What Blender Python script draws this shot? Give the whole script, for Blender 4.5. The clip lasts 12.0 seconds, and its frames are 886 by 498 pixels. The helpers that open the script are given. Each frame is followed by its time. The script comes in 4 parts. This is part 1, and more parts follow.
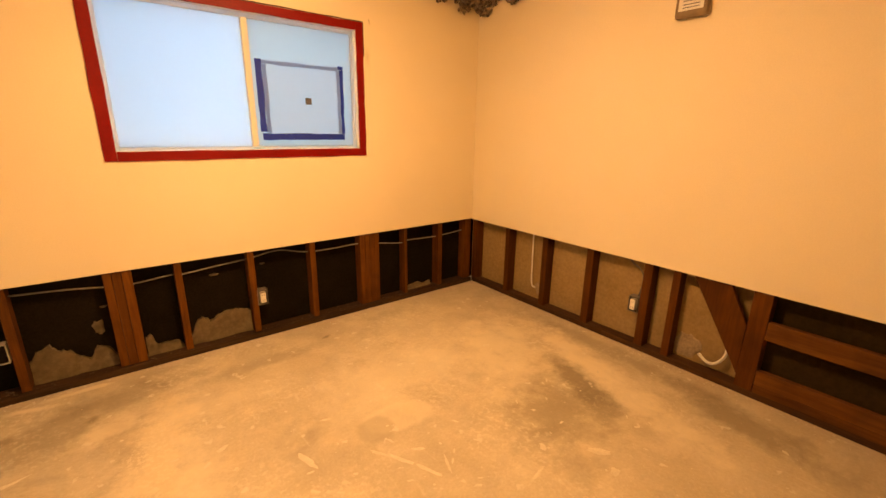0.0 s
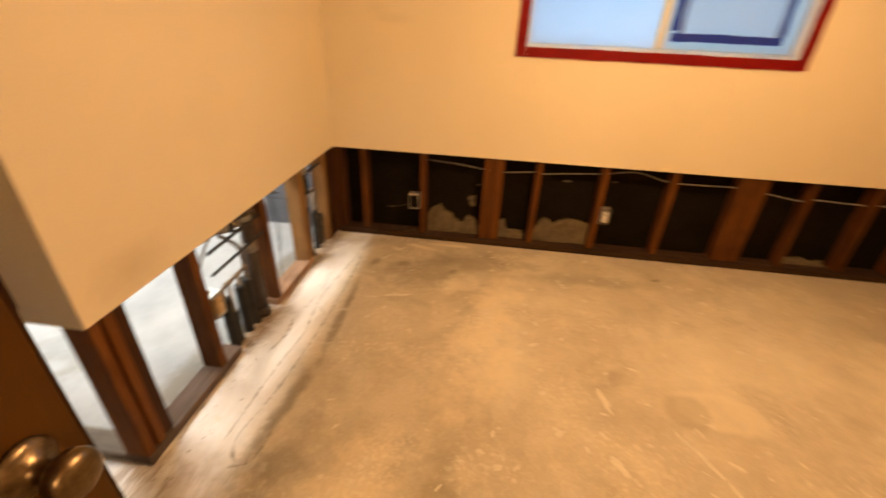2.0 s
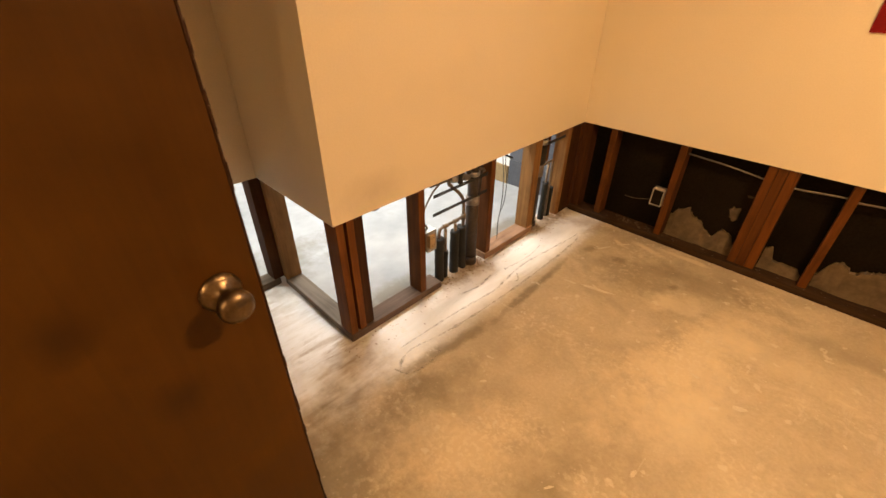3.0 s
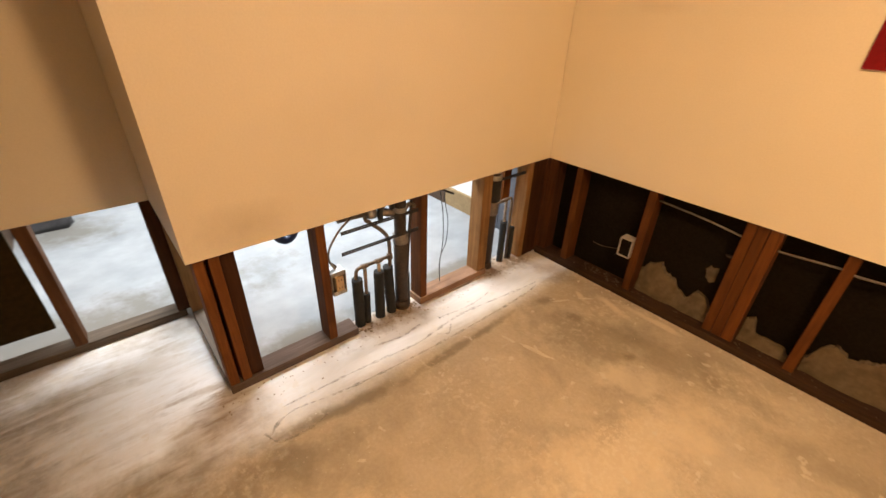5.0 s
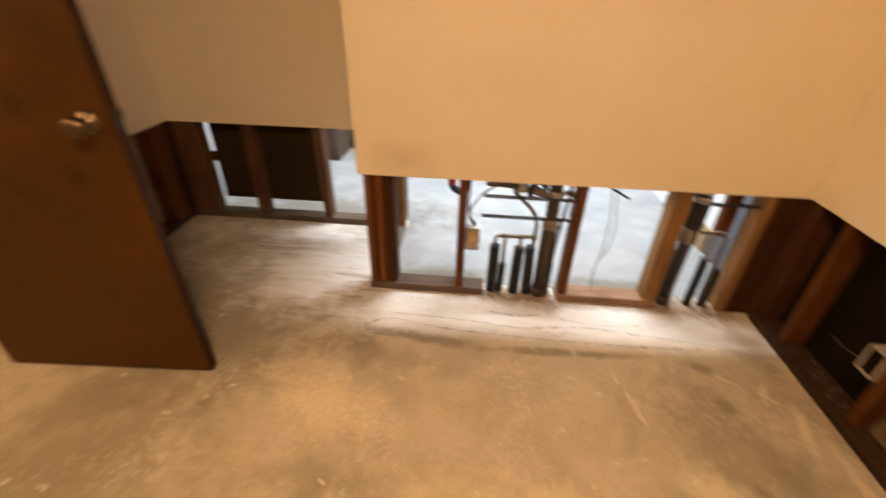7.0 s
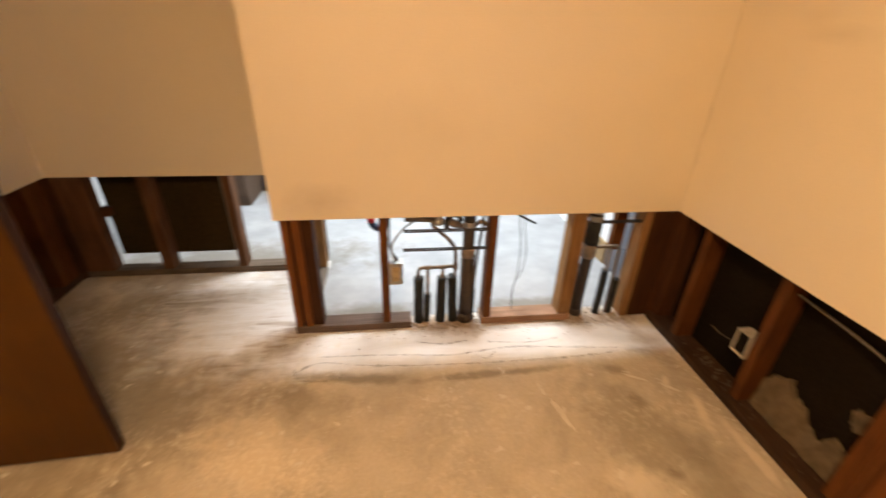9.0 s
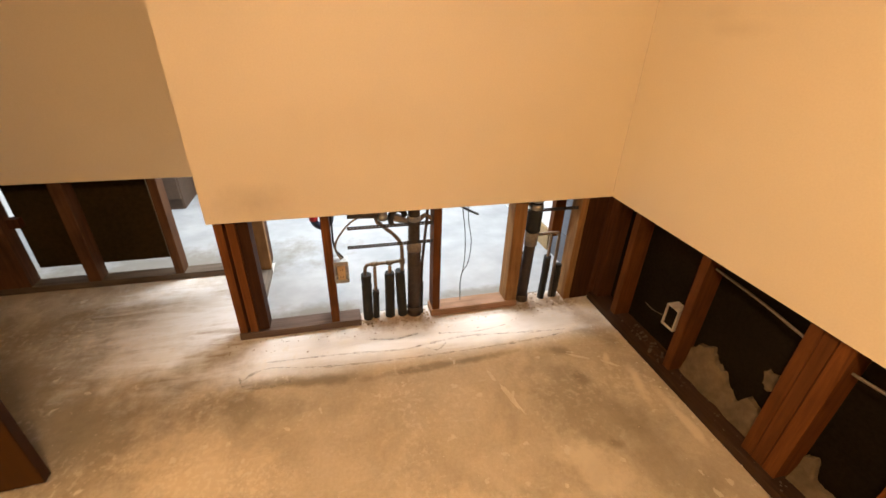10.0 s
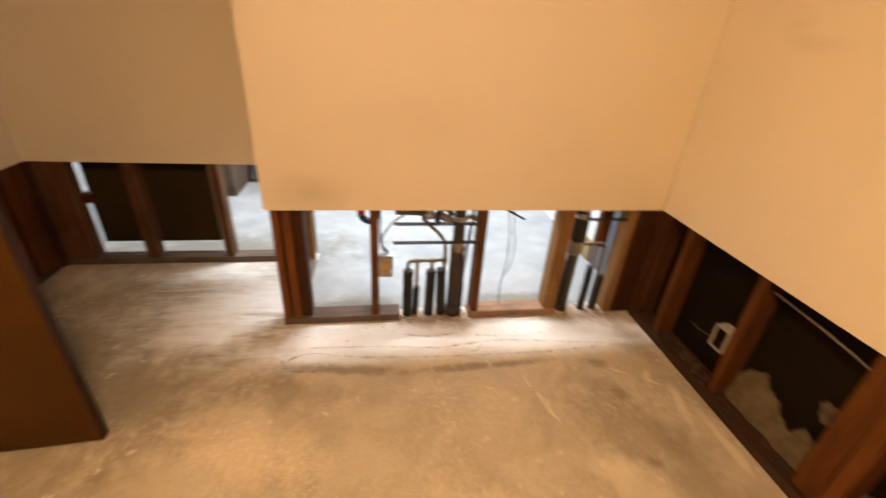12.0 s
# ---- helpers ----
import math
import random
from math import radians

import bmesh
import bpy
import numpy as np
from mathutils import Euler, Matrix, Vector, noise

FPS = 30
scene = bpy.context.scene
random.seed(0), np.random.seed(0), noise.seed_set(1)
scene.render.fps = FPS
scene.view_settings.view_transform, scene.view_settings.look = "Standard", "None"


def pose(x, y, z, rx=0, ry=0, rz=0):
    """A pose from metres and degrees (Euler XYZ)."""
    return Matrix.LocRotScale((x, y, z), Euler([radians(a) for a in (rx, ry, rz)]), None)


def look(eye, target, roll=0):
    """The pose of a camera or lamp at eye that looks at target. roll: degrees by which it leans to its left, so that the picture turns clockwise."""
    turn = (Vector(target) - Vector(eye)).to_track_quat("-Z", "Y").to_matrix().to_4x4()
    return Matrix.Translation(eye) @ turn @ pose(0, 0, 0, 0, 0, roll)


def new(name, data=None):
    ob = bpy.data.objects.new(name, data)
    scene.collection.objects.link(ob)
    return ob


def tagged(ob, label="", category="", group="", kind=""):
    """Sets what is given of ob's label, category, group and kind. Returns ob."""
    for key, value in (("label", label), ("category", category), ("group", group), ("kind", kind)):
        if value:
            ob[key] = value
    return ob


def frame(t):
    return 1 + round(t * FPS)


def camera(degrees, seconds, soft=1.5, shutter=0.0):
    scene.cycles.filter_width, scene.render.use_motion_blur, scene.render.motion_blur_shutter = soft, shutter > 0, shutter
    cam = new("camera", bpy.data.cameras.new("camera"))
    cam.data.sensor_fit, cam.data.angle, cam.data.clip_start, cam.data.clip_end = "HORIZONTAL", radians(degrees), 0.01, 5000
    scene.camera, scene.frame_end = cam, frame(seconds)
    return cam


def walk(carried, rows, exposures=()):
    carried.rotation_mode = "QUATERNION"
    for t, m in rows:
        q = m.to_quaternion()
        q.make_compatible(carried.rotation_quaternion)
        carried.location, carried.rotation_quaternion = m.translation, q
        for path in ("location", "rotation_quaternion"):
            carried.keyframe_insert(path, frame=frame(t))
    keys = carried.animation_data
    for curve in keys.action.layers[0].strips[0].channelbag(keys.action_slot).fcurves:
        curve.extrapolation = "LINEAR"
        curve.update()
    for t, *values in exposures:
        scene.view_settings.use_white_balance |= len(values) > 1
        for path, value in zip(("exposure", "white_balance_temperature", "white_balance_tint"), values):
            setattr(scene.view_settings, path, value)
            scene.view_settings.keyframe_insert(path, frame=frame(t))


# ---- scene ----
cam = camera(93.5, 12.0, shutter=0.5)
PATH = [
    (0, (1.131, -2.795, 1.383), (2.321, -1.283, 0.835), 0.9),
    (0.4, (1.129, -2.786, 1.417), (2.334, -1.29, 0.859), 1.3),
    (0.5, (1.112, -2.782, 1.417), (2.295, -1.273, 0.849), 0.9),
    (1, (1.135, -2.815, 1.408), (1.809, -1.054, 0.74), -1.1),
    (1.5, (1.075, -2.742, 1.358), (1.351, -0.933, 0.55), 0.3),
    (2, (1.031, -2.574, 1.383), (0.843, -0.841, 0.404), 2.6),
    (2.5, (1.077, -2.522, 1.379), (0.108, -1.147, 0.298), 0.1),
    (2.7, (1.135, -2.51, 1.389), (-0.02, -1.315, 0.276), -0.0),
    (4.3, (1.279, -2.245, 1.348), (0.093, -1.029, 0.291), 1.6),
    (4.5, (1.246, -2.163, 1.305), (0.091, -0.885, 0.289), 4.5),
    (5, (1.34, -1.944, 1.339), (0.042, -0.811, 0.323), 2.0),
    (5.5, (1.461, -1.766, 1.337), (-0.007, -0.841, 0.341), 2.5),
    (6, (1.415, -1.547, 1.313), (-0.028, -0.656, 0.253), 8.0),
    (6.5, (1.482, -1.41, 1.297), (-0.088, -0.918, 0.159), 3.6),
    (7, (1.627, -1.346, 1.297), (-0.058, -1.469, 0.226), 1.5),
    (7.2, (1.644, -1.359, 1.316), (-0.049, -1.658, 0.294), 1.0),
    (8.8, (1.68, -1.391, 1.33), (-0.089, -1.325, 0.399), 2.0),
    (9, (1.665, -1.342, 1.341), (-0.086, -1.105, 0.404), 1.7),
    (9.5, (1.677, -1.309, 1.339), (-0.025, -0.791, 0.425), 1.4),
    (10, (1.676, -1.297, 1.352), (-0.02, -0.853, 0.389), 1.9),
    (10.5, (1.679, -1.315, 1.34), (-0.018, -0.908, 0.363), 2.0),
    (11, (1.683, -1.321, 1.336), (0.009, -0.828, 0.36), 2.8),
    (11.5, (1.675, -1.309, 1.335), (0.076, -0.68, 0.309), 3.3),
    (12, (1.687, -1.37, 1.334), (-0.048, -1.06, 0.389), 4.0),
]
walk(cam, [(t, look(eye, target, roll)) for t, eye, target, roll in PATH], [(0, 0.05, 9200, 20), (0.5, -0.07, 6800, 14), (1.5, -0.20, 7050, 13), (2.0, -0.17, 7300, 14), (2.7, -0.17, 7250, 14), (4.5, -0.14, 6300, 13), (5.5, -0.25, 6250, 13), (6.5, -0.32, 6250, 13), (7.0, -0.24, 6300, 13), (9.5, -0.15, 6280, 13), (12, -0.14, 6280, 13)])

# ---- world, lights ----
world = bpy.data.worlds.new("world")
scene.world = world
world.use_nodes = True
sky = world.node_tree.nodes.new("ShaderNodeTexSky")
sky.sky_type, sky.sun_disc, sky.sun_elevation, sky.sun_rotation = "NISHITA", False, radians(40), radians(200)
back = world.node_tree.nodes["Background"]
world.node_tree.links.new(sky.outputs[0], back.inputs[0])
back.inputs[1].default_value = 0.08


def lamp(name, kind, m, watts, colour, size):
    data = bpy.data.lights.new(name, kind)
    data.energy, data.color = watts, colour
    if kind == "AREA":
        data.size = size
    else:
        data.shadow_soft_size = size
    ob = new(name, data)
    ob.matrix_world = m
    return ob


ROOM_LAMP = (1.88, -1.36, 2.25)
WARM = (1.0, 0.63, 0.31)
lamp("bedroom_bulb", "POINT", pose(*ROOM_LAMP), 44, WARM, 0.08)
lamp("bedroom_downlight", "AREA", pose(ROOM_LAMP[0], ROOM_LAMP[1], 2.33), 40, WARM, 0.26)
tube_light = lamp("bathroom_light", "AREA", pose(-1.2, -1.25, 2.33), 152, (0.94, 0.98, 1.0), 0.22)
tube_light.data.shape, tube_light.data.size_y = "RECTANGLE", 2.4
lamp("hall_light", "POINT", pose(1.3, -4.6, 2.2), 70, (1.0, 0.66, 0.34), 0.1)


# ---- materials ----
def nodes_of(name):
    m = bpy.data.materials.new(name)
    m.use_nodes = True
    nt = m.node_tree
    return m, nt, nt.nodes["Principled BSDF"]


def node(nt, kind, **sets):
    n = nt.nodes.new(kind)
    for k, v in sets.items():
        n.inputs[k].default_value = v
    return n


def coords(nt, stretch=(1, 1, 1)):
    c, mp = nt.nodes.new("ShaderNodeTexCoord"), nt.nodes.new("ShaderNodeMapping")
    mp.inputs["Scale"].default_value = stretch
    nt.links.new(c.outputs["Object"], mp.inputs["Vector"])
    return mp.outputs["Vector"]


def noise_tex(nt, vec, scale, detail=5.0, rough=0.55, distort=0.0):
    n = node(nt, "ShaderNodeTexNoise", Scale=scale, Detail=detail, Roughness=rough, Distortion=distort)
    nt.links.new(vec, n.inputs["Vector"])
    return n.outputs["Fac"]


def ramp(nt, fac, stops):
    r = nt.nodes.new("ShaderNodeValToRGB")
    while len(r.color_ramp.elements) < len(stops):
        r.color_ramp.elements.new(0.5)
    for e, (p, c) in zip(r.color_ramp.elements, stops):
        e.position, e.color = p, (*c, 1) if len(c) == 3 else c
    nt.links.new(fac, r.inputs["Fac"])
    return r.outputs["Color"]


def mix(nt, fac, a, b, how="MIX"):
    m = nt.nodes.new("ShaderNodeMix")
    m.data_type, m.blend_type = "RGBA", how
    for sock, v in ((m.inputs[0], fac), (m.inputs[6], a), (m.inputs[7], b)):
        if isinstance(v, (int, float)):
            sock.default_value = v
        elif isinstance(v, tuple):
            sock.default_value = (*v, 1)
        else:
            nt.links.new(v, sock)
    return m.outputs[2]


def bump(nt, bsdf, height, strength, distance=0.002):
    b = node(nt, "ShaderNodeBump", Strength=strength, Distance=distance)
    nt.links.new(height, b.inputs["Height"])
    nt.links.new(b.outputs[0], bsdf.inputs["Normal"])


def surface(name, dark, light, scale=6.0, fine=60.0, rough=0.7, metal=0.0, relief=0.3, stretch=(1, 1, 1), vary=0.0, shine=0.5):
    """A plain worn surface: broad stains, fine grain, grain relief, and a change of tone from object to object."""
    m, nt, bsdf = nodes_of(name)
    v = coords(nt, stretch)
    broad, grain = noise_tex(nt, v, scale, 4), noise_tex(nt, v, fine, 6)
    col = ramp(nt, broad, [(0.3, dark), (0.7, light)])
    col = mix(nt, 0.45, col, ramp(nt, grain, [(0.35, dark), (0.65, light)]))
    if vary:
        info = nt.nodes.new("ShaderNodeObjectInfo")
        tone = ramp(nt, info.outputs["Random"], [(0, (1 - vary,) * 3), (1, (1 + vary,) * 3)])
        col = mix(nt, 1.0, col, tone, "MULTIPLY")
    nt.links.new(col, bsdf.inputs["Base Color"])
    bsdf.inputs["Roughness"].default_value, bsdf.inputs["Metallic"].default_value = rough, metal
    bsdf.inputs["Specular IOR Level"].default_value = shine
    bump(nt, bsdf, grain, relief)
    return m


def timber(name, dark, light, along=2, vary=0.25, rough=0.75, shine=0.15):
    """Rough-sawn timber with grain along one axis, knots and stains."""
    m, nt, bsdf = nodes_of(name)
    st = [14.0, 14.0, 14.0]
    st[along] = 0.9
    v = coords(nt, tuple(st))
    info = nt.nodes.new("ShaderNodeObjectInfo")
    off = nt.nodes.new("ShaderNodeVectorMath")
    off.operation = "ADD"
    nt.links.new(v, off.inputs[0])
    shift = nt.nodes.new("ShaderNodeVectorMath")
    shift.operation = "SCALE"
    shift.inputs[0].default_value = (37.0, 53.0, 19.0)
    nt.links.new(info.outputs["Random"], shift.inputs["Scale"])
    nt.links.new(shift.outputs[0], off.inputs[1])
    grain = noise_tex(nt, off.outputs[0], 3.2, 8, 0.65, 0.6)
    broad = noise_tex(nt, coords(nt), 5.0, 3)
    col = ramp(nt, grain, [(0.25, dark), (0.5, tuple((a + b) / 2 for a, b in zip(dark, light))), (0.75, light)])
    col = mix(nt, ramp(nt, broad, [(0.45, (0, 0, 0)), (0.75, (0.5,) * 3)]), col, tuple(c * 0.5 for c in dark))
    tone = ramp(nt, info.outputs["Random"], [(0, (1 - vary,) * 3), (1, (1 + vary,) * 3)])
    col = mix(nt, 1.0, col, tone, "MULTIPLY")
    nt.links.new(col, bsdf.inputs["Base Color"])
    bsdf.inputs["Roughness"].default_value = rough
    bsdf.inputs["Specular IOR Level"].default_value = shine
    bump(nt, bsdf, grain, 0.5, 0.0015)
    return m


def concrete():
    """Bare slab: dusty tan concrete, dark patches, pale scuffs, glue specks and scratches, some dimness and spill light
    painted in.
    """
    m, nt, bsdf = nodes_of("bare_concrete")
    v = coords(nt)
    big, mid, fine = noise_tex(nt, v, 1.1, 5, 0.6, 0.8), noise_tex(nt, v, 4.5, 8, 0.65, 0.5), noise_tex(nt, v, 70, 6, 0.7)
    col = ramp(nt, big, [(0.32, (0.41, 0.338, 0.242)), (0.48, (0.485, 0.408, 0.298)), (0.64, (0.57, 0.487, 0.362))])
    col = mix(nt, 0.34, col, ramp(nt, mid, [(0.34, (0.27, 0.22, 0.155)), (0.5, (0.43, 0.362, 0.265)), (0.64, (0.64, 0.555, 0.43))]))
    col = mix(nt, 0.14, col, ramp(nt, fine, [(0.35, (0.18, 0.15, 0.11)), (0.65, (0.58, 0.53, 0.44))]))
    # pale scuffs
    scuff = noise_tex(nt, coords(nt, (9, 2.2, 1)), 2.0, 6, 0.7, 1.2)
    col = mix(nt, ramp(nt, scuff, [(0.60, (0, 0, 0)), (0.72, (0.55,) * 3)]), col, (0.60, 0.55, 0.46))
    # dark smudges
    smudge = noise_tex(nt, coords(nt, (1.0, 1.4, 1)), 2.4, 6, 0.62, 0.5)
    col = mix(nt, ramp(nt, smudge, [(0.57, (0, 0, 0)), (0.72, (0.38,) * 3)]), col, (0.19, 0.156, 0.108))
    # stains and scraped patches with a shape of their own, some painting in dimness or light
    DARK, PALE, CHALK_AND_SPILL = (0.19, 0.158, 0.108), (0.66, 0.575, 0.435), (0.70, 0.69, 0.66)
    for at, size, turn, tone, most in (
            # by the east wall
            ((3.06, -1.62), (0.42, 0.17), 69, DARK, 0.8), ((2.98, -1.83), (0.26, 0.13), 60, DARK, 0.6), ((2.76, -1.70), (0.55, 0.38), 25, DARK, 0.5),
            ((3.29, -1.55), (0.95, 0.19), 73, PALE, 0.85), ((3.13, -2.12), (0.45, 0.22), 80, PALE, 0.55), ((3.52, -1.6), (1.1, 0.13), 87, DARK, 0.4),
            ((3.42, -2.32), (0.62, 0.18), 78, DARK, 0.6), ((2.96, -1.06), (0.75, 0.45), 45, PALE, 0.6), ((2.25, -0.95), (0.85, 0.42), 15, PALE, 0.4),
            # middle of the room
            ((2.11, -0.26), (0.05, 0.03), 15, DARK, 0.8),
            ((1.18, -1.12), (0.42, 0.20), 80, PALE, 0.5), ((0.92, -0.53), (0.24, 0.13), 20, PALE, 0.7), ((1.30, -0.62), (0.35, 0.15), -5, PALE, 0.35),
            ((1.65, -0.35), (0.60, 0.10), 3, DARK, 0.35), ((0.68, -1.80), (0.38, 0.20), 80, (0.66, 0.545, 0.385), 0.7), ((1.10, -0.88), (0.80, 0.24), 76, (0.67, 0.56, 0.40), 0.75), ((0.42, -1.75), (0.30, 0.14), 80, DARK, 0.6), ((0.95, -1.75), (0.30, 0.13), 85, DARK, 0.45), ((1.25, -1.95), (0.45, 0.22), 20, DARK, 0.4),
            # towards the north-west corner
            ((0.66, -0.42), (0.45, 0.28), 25, DARK, 0.5), ((1.00, -0.26), (0.48, 0.15), 8, DARK, 0.45), ((0.86, -0.40), (0.06, 0.04), 30, DARK, 0.7),
            ((0.54, -0.36), (0.07, 0.04), 10, DARK, 0.55), ((0.36, -0.38), (0.10, 0.05), 70, DARK, 0.6), ((0.46, -0.18), (0.08, 0.025), -30, PALE, 0.9),
            ((0.60, -0.12), (0.17, 0.035), -12, PALE, 0.9), ((0.80, -0.07), (0.22, 0.03), 0, PALE, 0.8), ((0.20, -0.15), (0.25, 0.12), 20, DARK, 0.45),
            # chalky closet floor with bathroom spill light painted in; marks below the plumbing
            ((-0.22, -2.12), (0.75, 0.62), 90, CHALK_AND_SPILL, 0.8),
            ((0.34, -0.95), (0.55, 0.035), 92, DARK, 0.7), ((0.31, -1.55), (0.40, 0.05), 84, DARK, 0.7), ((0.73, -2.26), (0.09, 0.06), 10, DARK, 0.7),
            # larger blots by closet and doorway paint in the dimmer floor there
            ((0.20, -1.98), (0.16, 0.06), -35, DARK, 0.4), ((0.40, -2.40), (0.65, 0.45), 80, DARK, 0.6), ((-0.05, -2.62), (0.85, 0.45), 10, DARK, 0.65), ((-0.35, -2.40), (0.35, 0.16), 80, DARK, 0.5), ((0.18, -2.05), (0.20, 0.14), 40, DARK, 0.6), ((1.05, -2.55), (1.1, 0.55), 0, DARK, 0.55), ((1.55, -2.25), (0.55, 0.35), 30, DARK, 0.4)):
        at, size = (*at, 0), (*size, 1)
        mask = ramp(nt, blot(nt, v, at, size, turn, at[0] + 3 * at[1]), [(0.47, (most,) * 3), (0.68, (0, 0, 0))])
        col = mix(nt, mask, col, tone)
    # round patch with a pale rim
    for at, size, tone, most in (((2.06, -1.262, 0), (0.19, 0.115, 1), PALE, 0.5), ((1.93, -1.283, 0), (0.105, 0.10, 1), (0.36, 0.30, 0.21), 0.55)):
        col = mix(nt, ramp(nt, blot(nt, v, at, size, -12, at[0], 0.3), [(0.44, (most,) * 3), (0.53, (0, 0, 0))]), col, tone)
    # chalky strip along the plumbing wall, whitened further by bathroom light put into the colour
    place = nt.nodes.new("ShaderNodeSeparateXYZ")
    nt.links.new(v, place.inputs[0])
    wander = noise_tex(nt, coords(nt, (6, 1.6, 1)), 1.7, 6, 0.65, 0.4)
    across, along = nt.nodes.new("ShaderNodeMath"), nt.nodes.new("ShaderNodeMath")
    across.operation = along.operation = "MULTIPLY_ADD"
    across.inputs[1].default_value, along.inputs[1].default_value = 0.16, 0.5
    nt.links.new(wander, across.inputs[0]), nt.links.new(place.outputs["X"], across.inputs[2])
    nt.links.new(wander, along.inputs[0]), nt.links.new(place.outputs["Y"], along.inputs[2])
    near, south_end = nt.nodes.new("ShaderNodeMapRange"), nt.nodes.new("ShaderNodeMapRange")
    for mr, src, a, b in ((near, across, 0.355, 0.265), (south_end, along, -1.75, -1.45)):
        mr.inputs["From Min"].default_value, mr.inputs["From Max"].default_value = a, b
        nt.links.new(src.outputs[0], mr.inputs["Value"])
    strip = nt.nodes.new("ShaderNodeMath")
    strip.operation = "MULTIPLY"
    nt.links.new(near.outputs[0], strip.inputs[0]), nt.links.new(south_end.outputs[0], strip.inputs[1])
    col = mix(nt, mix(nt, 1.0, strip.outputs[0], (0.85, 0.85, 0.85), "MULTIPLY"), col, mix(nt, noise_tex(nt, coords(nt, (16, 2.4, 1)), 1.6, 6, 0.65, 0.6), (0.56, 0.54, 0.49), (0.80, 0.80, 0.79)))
    # brown soil; the blot at the wall-end post also paints in its shadow
    SOIL_AND_SHADE = (0.27, 0.190, 0.115)
    for at, size, turn, most in (((0.02, -1.90), (0.30, 0.22), 20, 0.85), ((-0.05, -1.08), (0.50, 0.17), 90, 0.9), ((-0.04, -0.28), (0.42, 0.17), 90, 0.9), ((0.01, -0.68), (0.55, 0.05), 90, 0.6), ((0.16, -0.12), (0.22, 0.10), 20, 0.5)):
        at, size = (*at, 0), (*size, 1)
        col = mix(nt, ramp(nt, blot(nt, v, at, size, turn, 2 * at[1]), [(0.46, (most,) * 3), (0.66, (0, 0, 0))]), col, SOIL_AND_SHADE)
    # trowelled white streaks in the closet, also standing in for bathroom light there
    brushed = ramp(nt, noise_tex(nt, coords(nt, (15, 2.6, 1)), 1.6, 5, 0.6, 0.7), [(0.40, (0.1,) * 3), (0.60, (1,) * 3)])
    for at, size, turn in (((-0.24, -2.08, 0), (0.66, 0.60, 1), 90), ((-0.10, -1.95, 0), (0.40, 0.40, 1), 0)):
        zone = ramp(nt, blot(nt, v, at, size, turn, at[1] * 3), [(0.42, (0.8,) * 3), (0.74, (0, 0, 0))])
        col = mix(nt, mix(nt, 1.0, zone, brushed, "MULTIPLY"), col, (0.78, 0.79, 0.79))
    dark_streaks = ramp(nt, noise_tex(nt, coords(nt, (9, 2.2, 1)), 2.3, 5, 0.65, 0.9), [(0.56, (0, 0, 0)), (0.70, (0.36,) * 3)])
    zone = ramp(nt, blot(nt, v, (-0.1, -2.35, 0), (0.7, 0.55, 1), 90, 2.0), [(0.45, (1,) * 3), (0.80, (0, 0, 0))])
    col = mix(nt, mix(nt, 1.0, zone, dark_streaks, "MULTIPLY"), col, DARK)
    # gritty patches
    grit, where = noise_tex(nt, v, 38, 4, 0.6), noise_tex(nt, v, 2.3, 3, 0.5)
    grit_on = mix(nt, 1.0, ramp(nt, grit, [(0.52, (0, 0, 0)), (0.62, (1,) * 3)]), ramp(nt, where, [(0.48, (0, 0, 0)), (0.66, (0.45,) * 3)]), "MULTIPLY")
    col = mix(nt, grit_on, col, (0.66, 0.59, 0.47))
    for at, size, turn in (((0.70, -1.80, 0), (0.35, 0.16, 1), 75), ((1.07, -0.85, 0), (0.40, 0.14, 1), 85)):
        zone = ramp(nt, blot(nt, v, at, size, turn, at[0] * 5), [(0.40, (0.7,) * 3), (0.76, (0, 0, 0))])
        speck = ramp(nt, noise_tex(nt, v, 55, 3, 0.6), [(0.50, (0, 0, 0)), (0.58, (1,) * 3)])
        col = mix(nt, mix(nt, 1.0, zone, speck, "MULTIPLY"), col, (0.68, 0.60, 0.47))
    streak = noise_tex(nt, coords(nt, (1.5, 0.9, 1)), 1.9, 6, 0.6, 0.8)
    col = mix(nt, ramp(nt, streak, [(0.54, (0, 0, 0)), (0.70, (0.22,) * 3)]), col, (0.25, 0.21, 0.155))
    # specks of old glue and plaster
    vor = node(nt, "ShaderNodeTexVoronoi", Scale=9.0, Randomness=1.0)
    wob = mix(nt, 0.08, v, noise_colour(nt, v, 25))
    nt.links.new(wob, vor.inputs["Vector"])
    col = mix(nt, ramp(nt, vor.outputs["Distance"], [(0.0, (0.75,) * 3), (0.10, (0.6,) * 3), (0.14, (0, 0, 0))]), col, (0.62, 0.57, 0.48))
    vor2 = node(nt, "ShaderNodeTexVoronoi", Scale=31.0, Randomness=1.0)
    nt.links.new(v, vor2.inputs["Vector"])
    col = mix(nt, ramp(nt, vor2.outputs["Distance"], [(0.0, (0.5,) * 3), (0.12, (0, 0, 0))]), col, (0.66, 0.61, 0.52))
    nt.links.new(col, bsdf.inputs["Base Color"])
    nt.links.new(ramp(nt, mid, [(0.3, (0.62,) * 3), (0.7, (0.85,) * 3)]), bsdf.inputs["Roughness"])
    bump(nt, bsdf, mix(nt, 0.3, mid, fine), 0.3, 0.003)
    return m


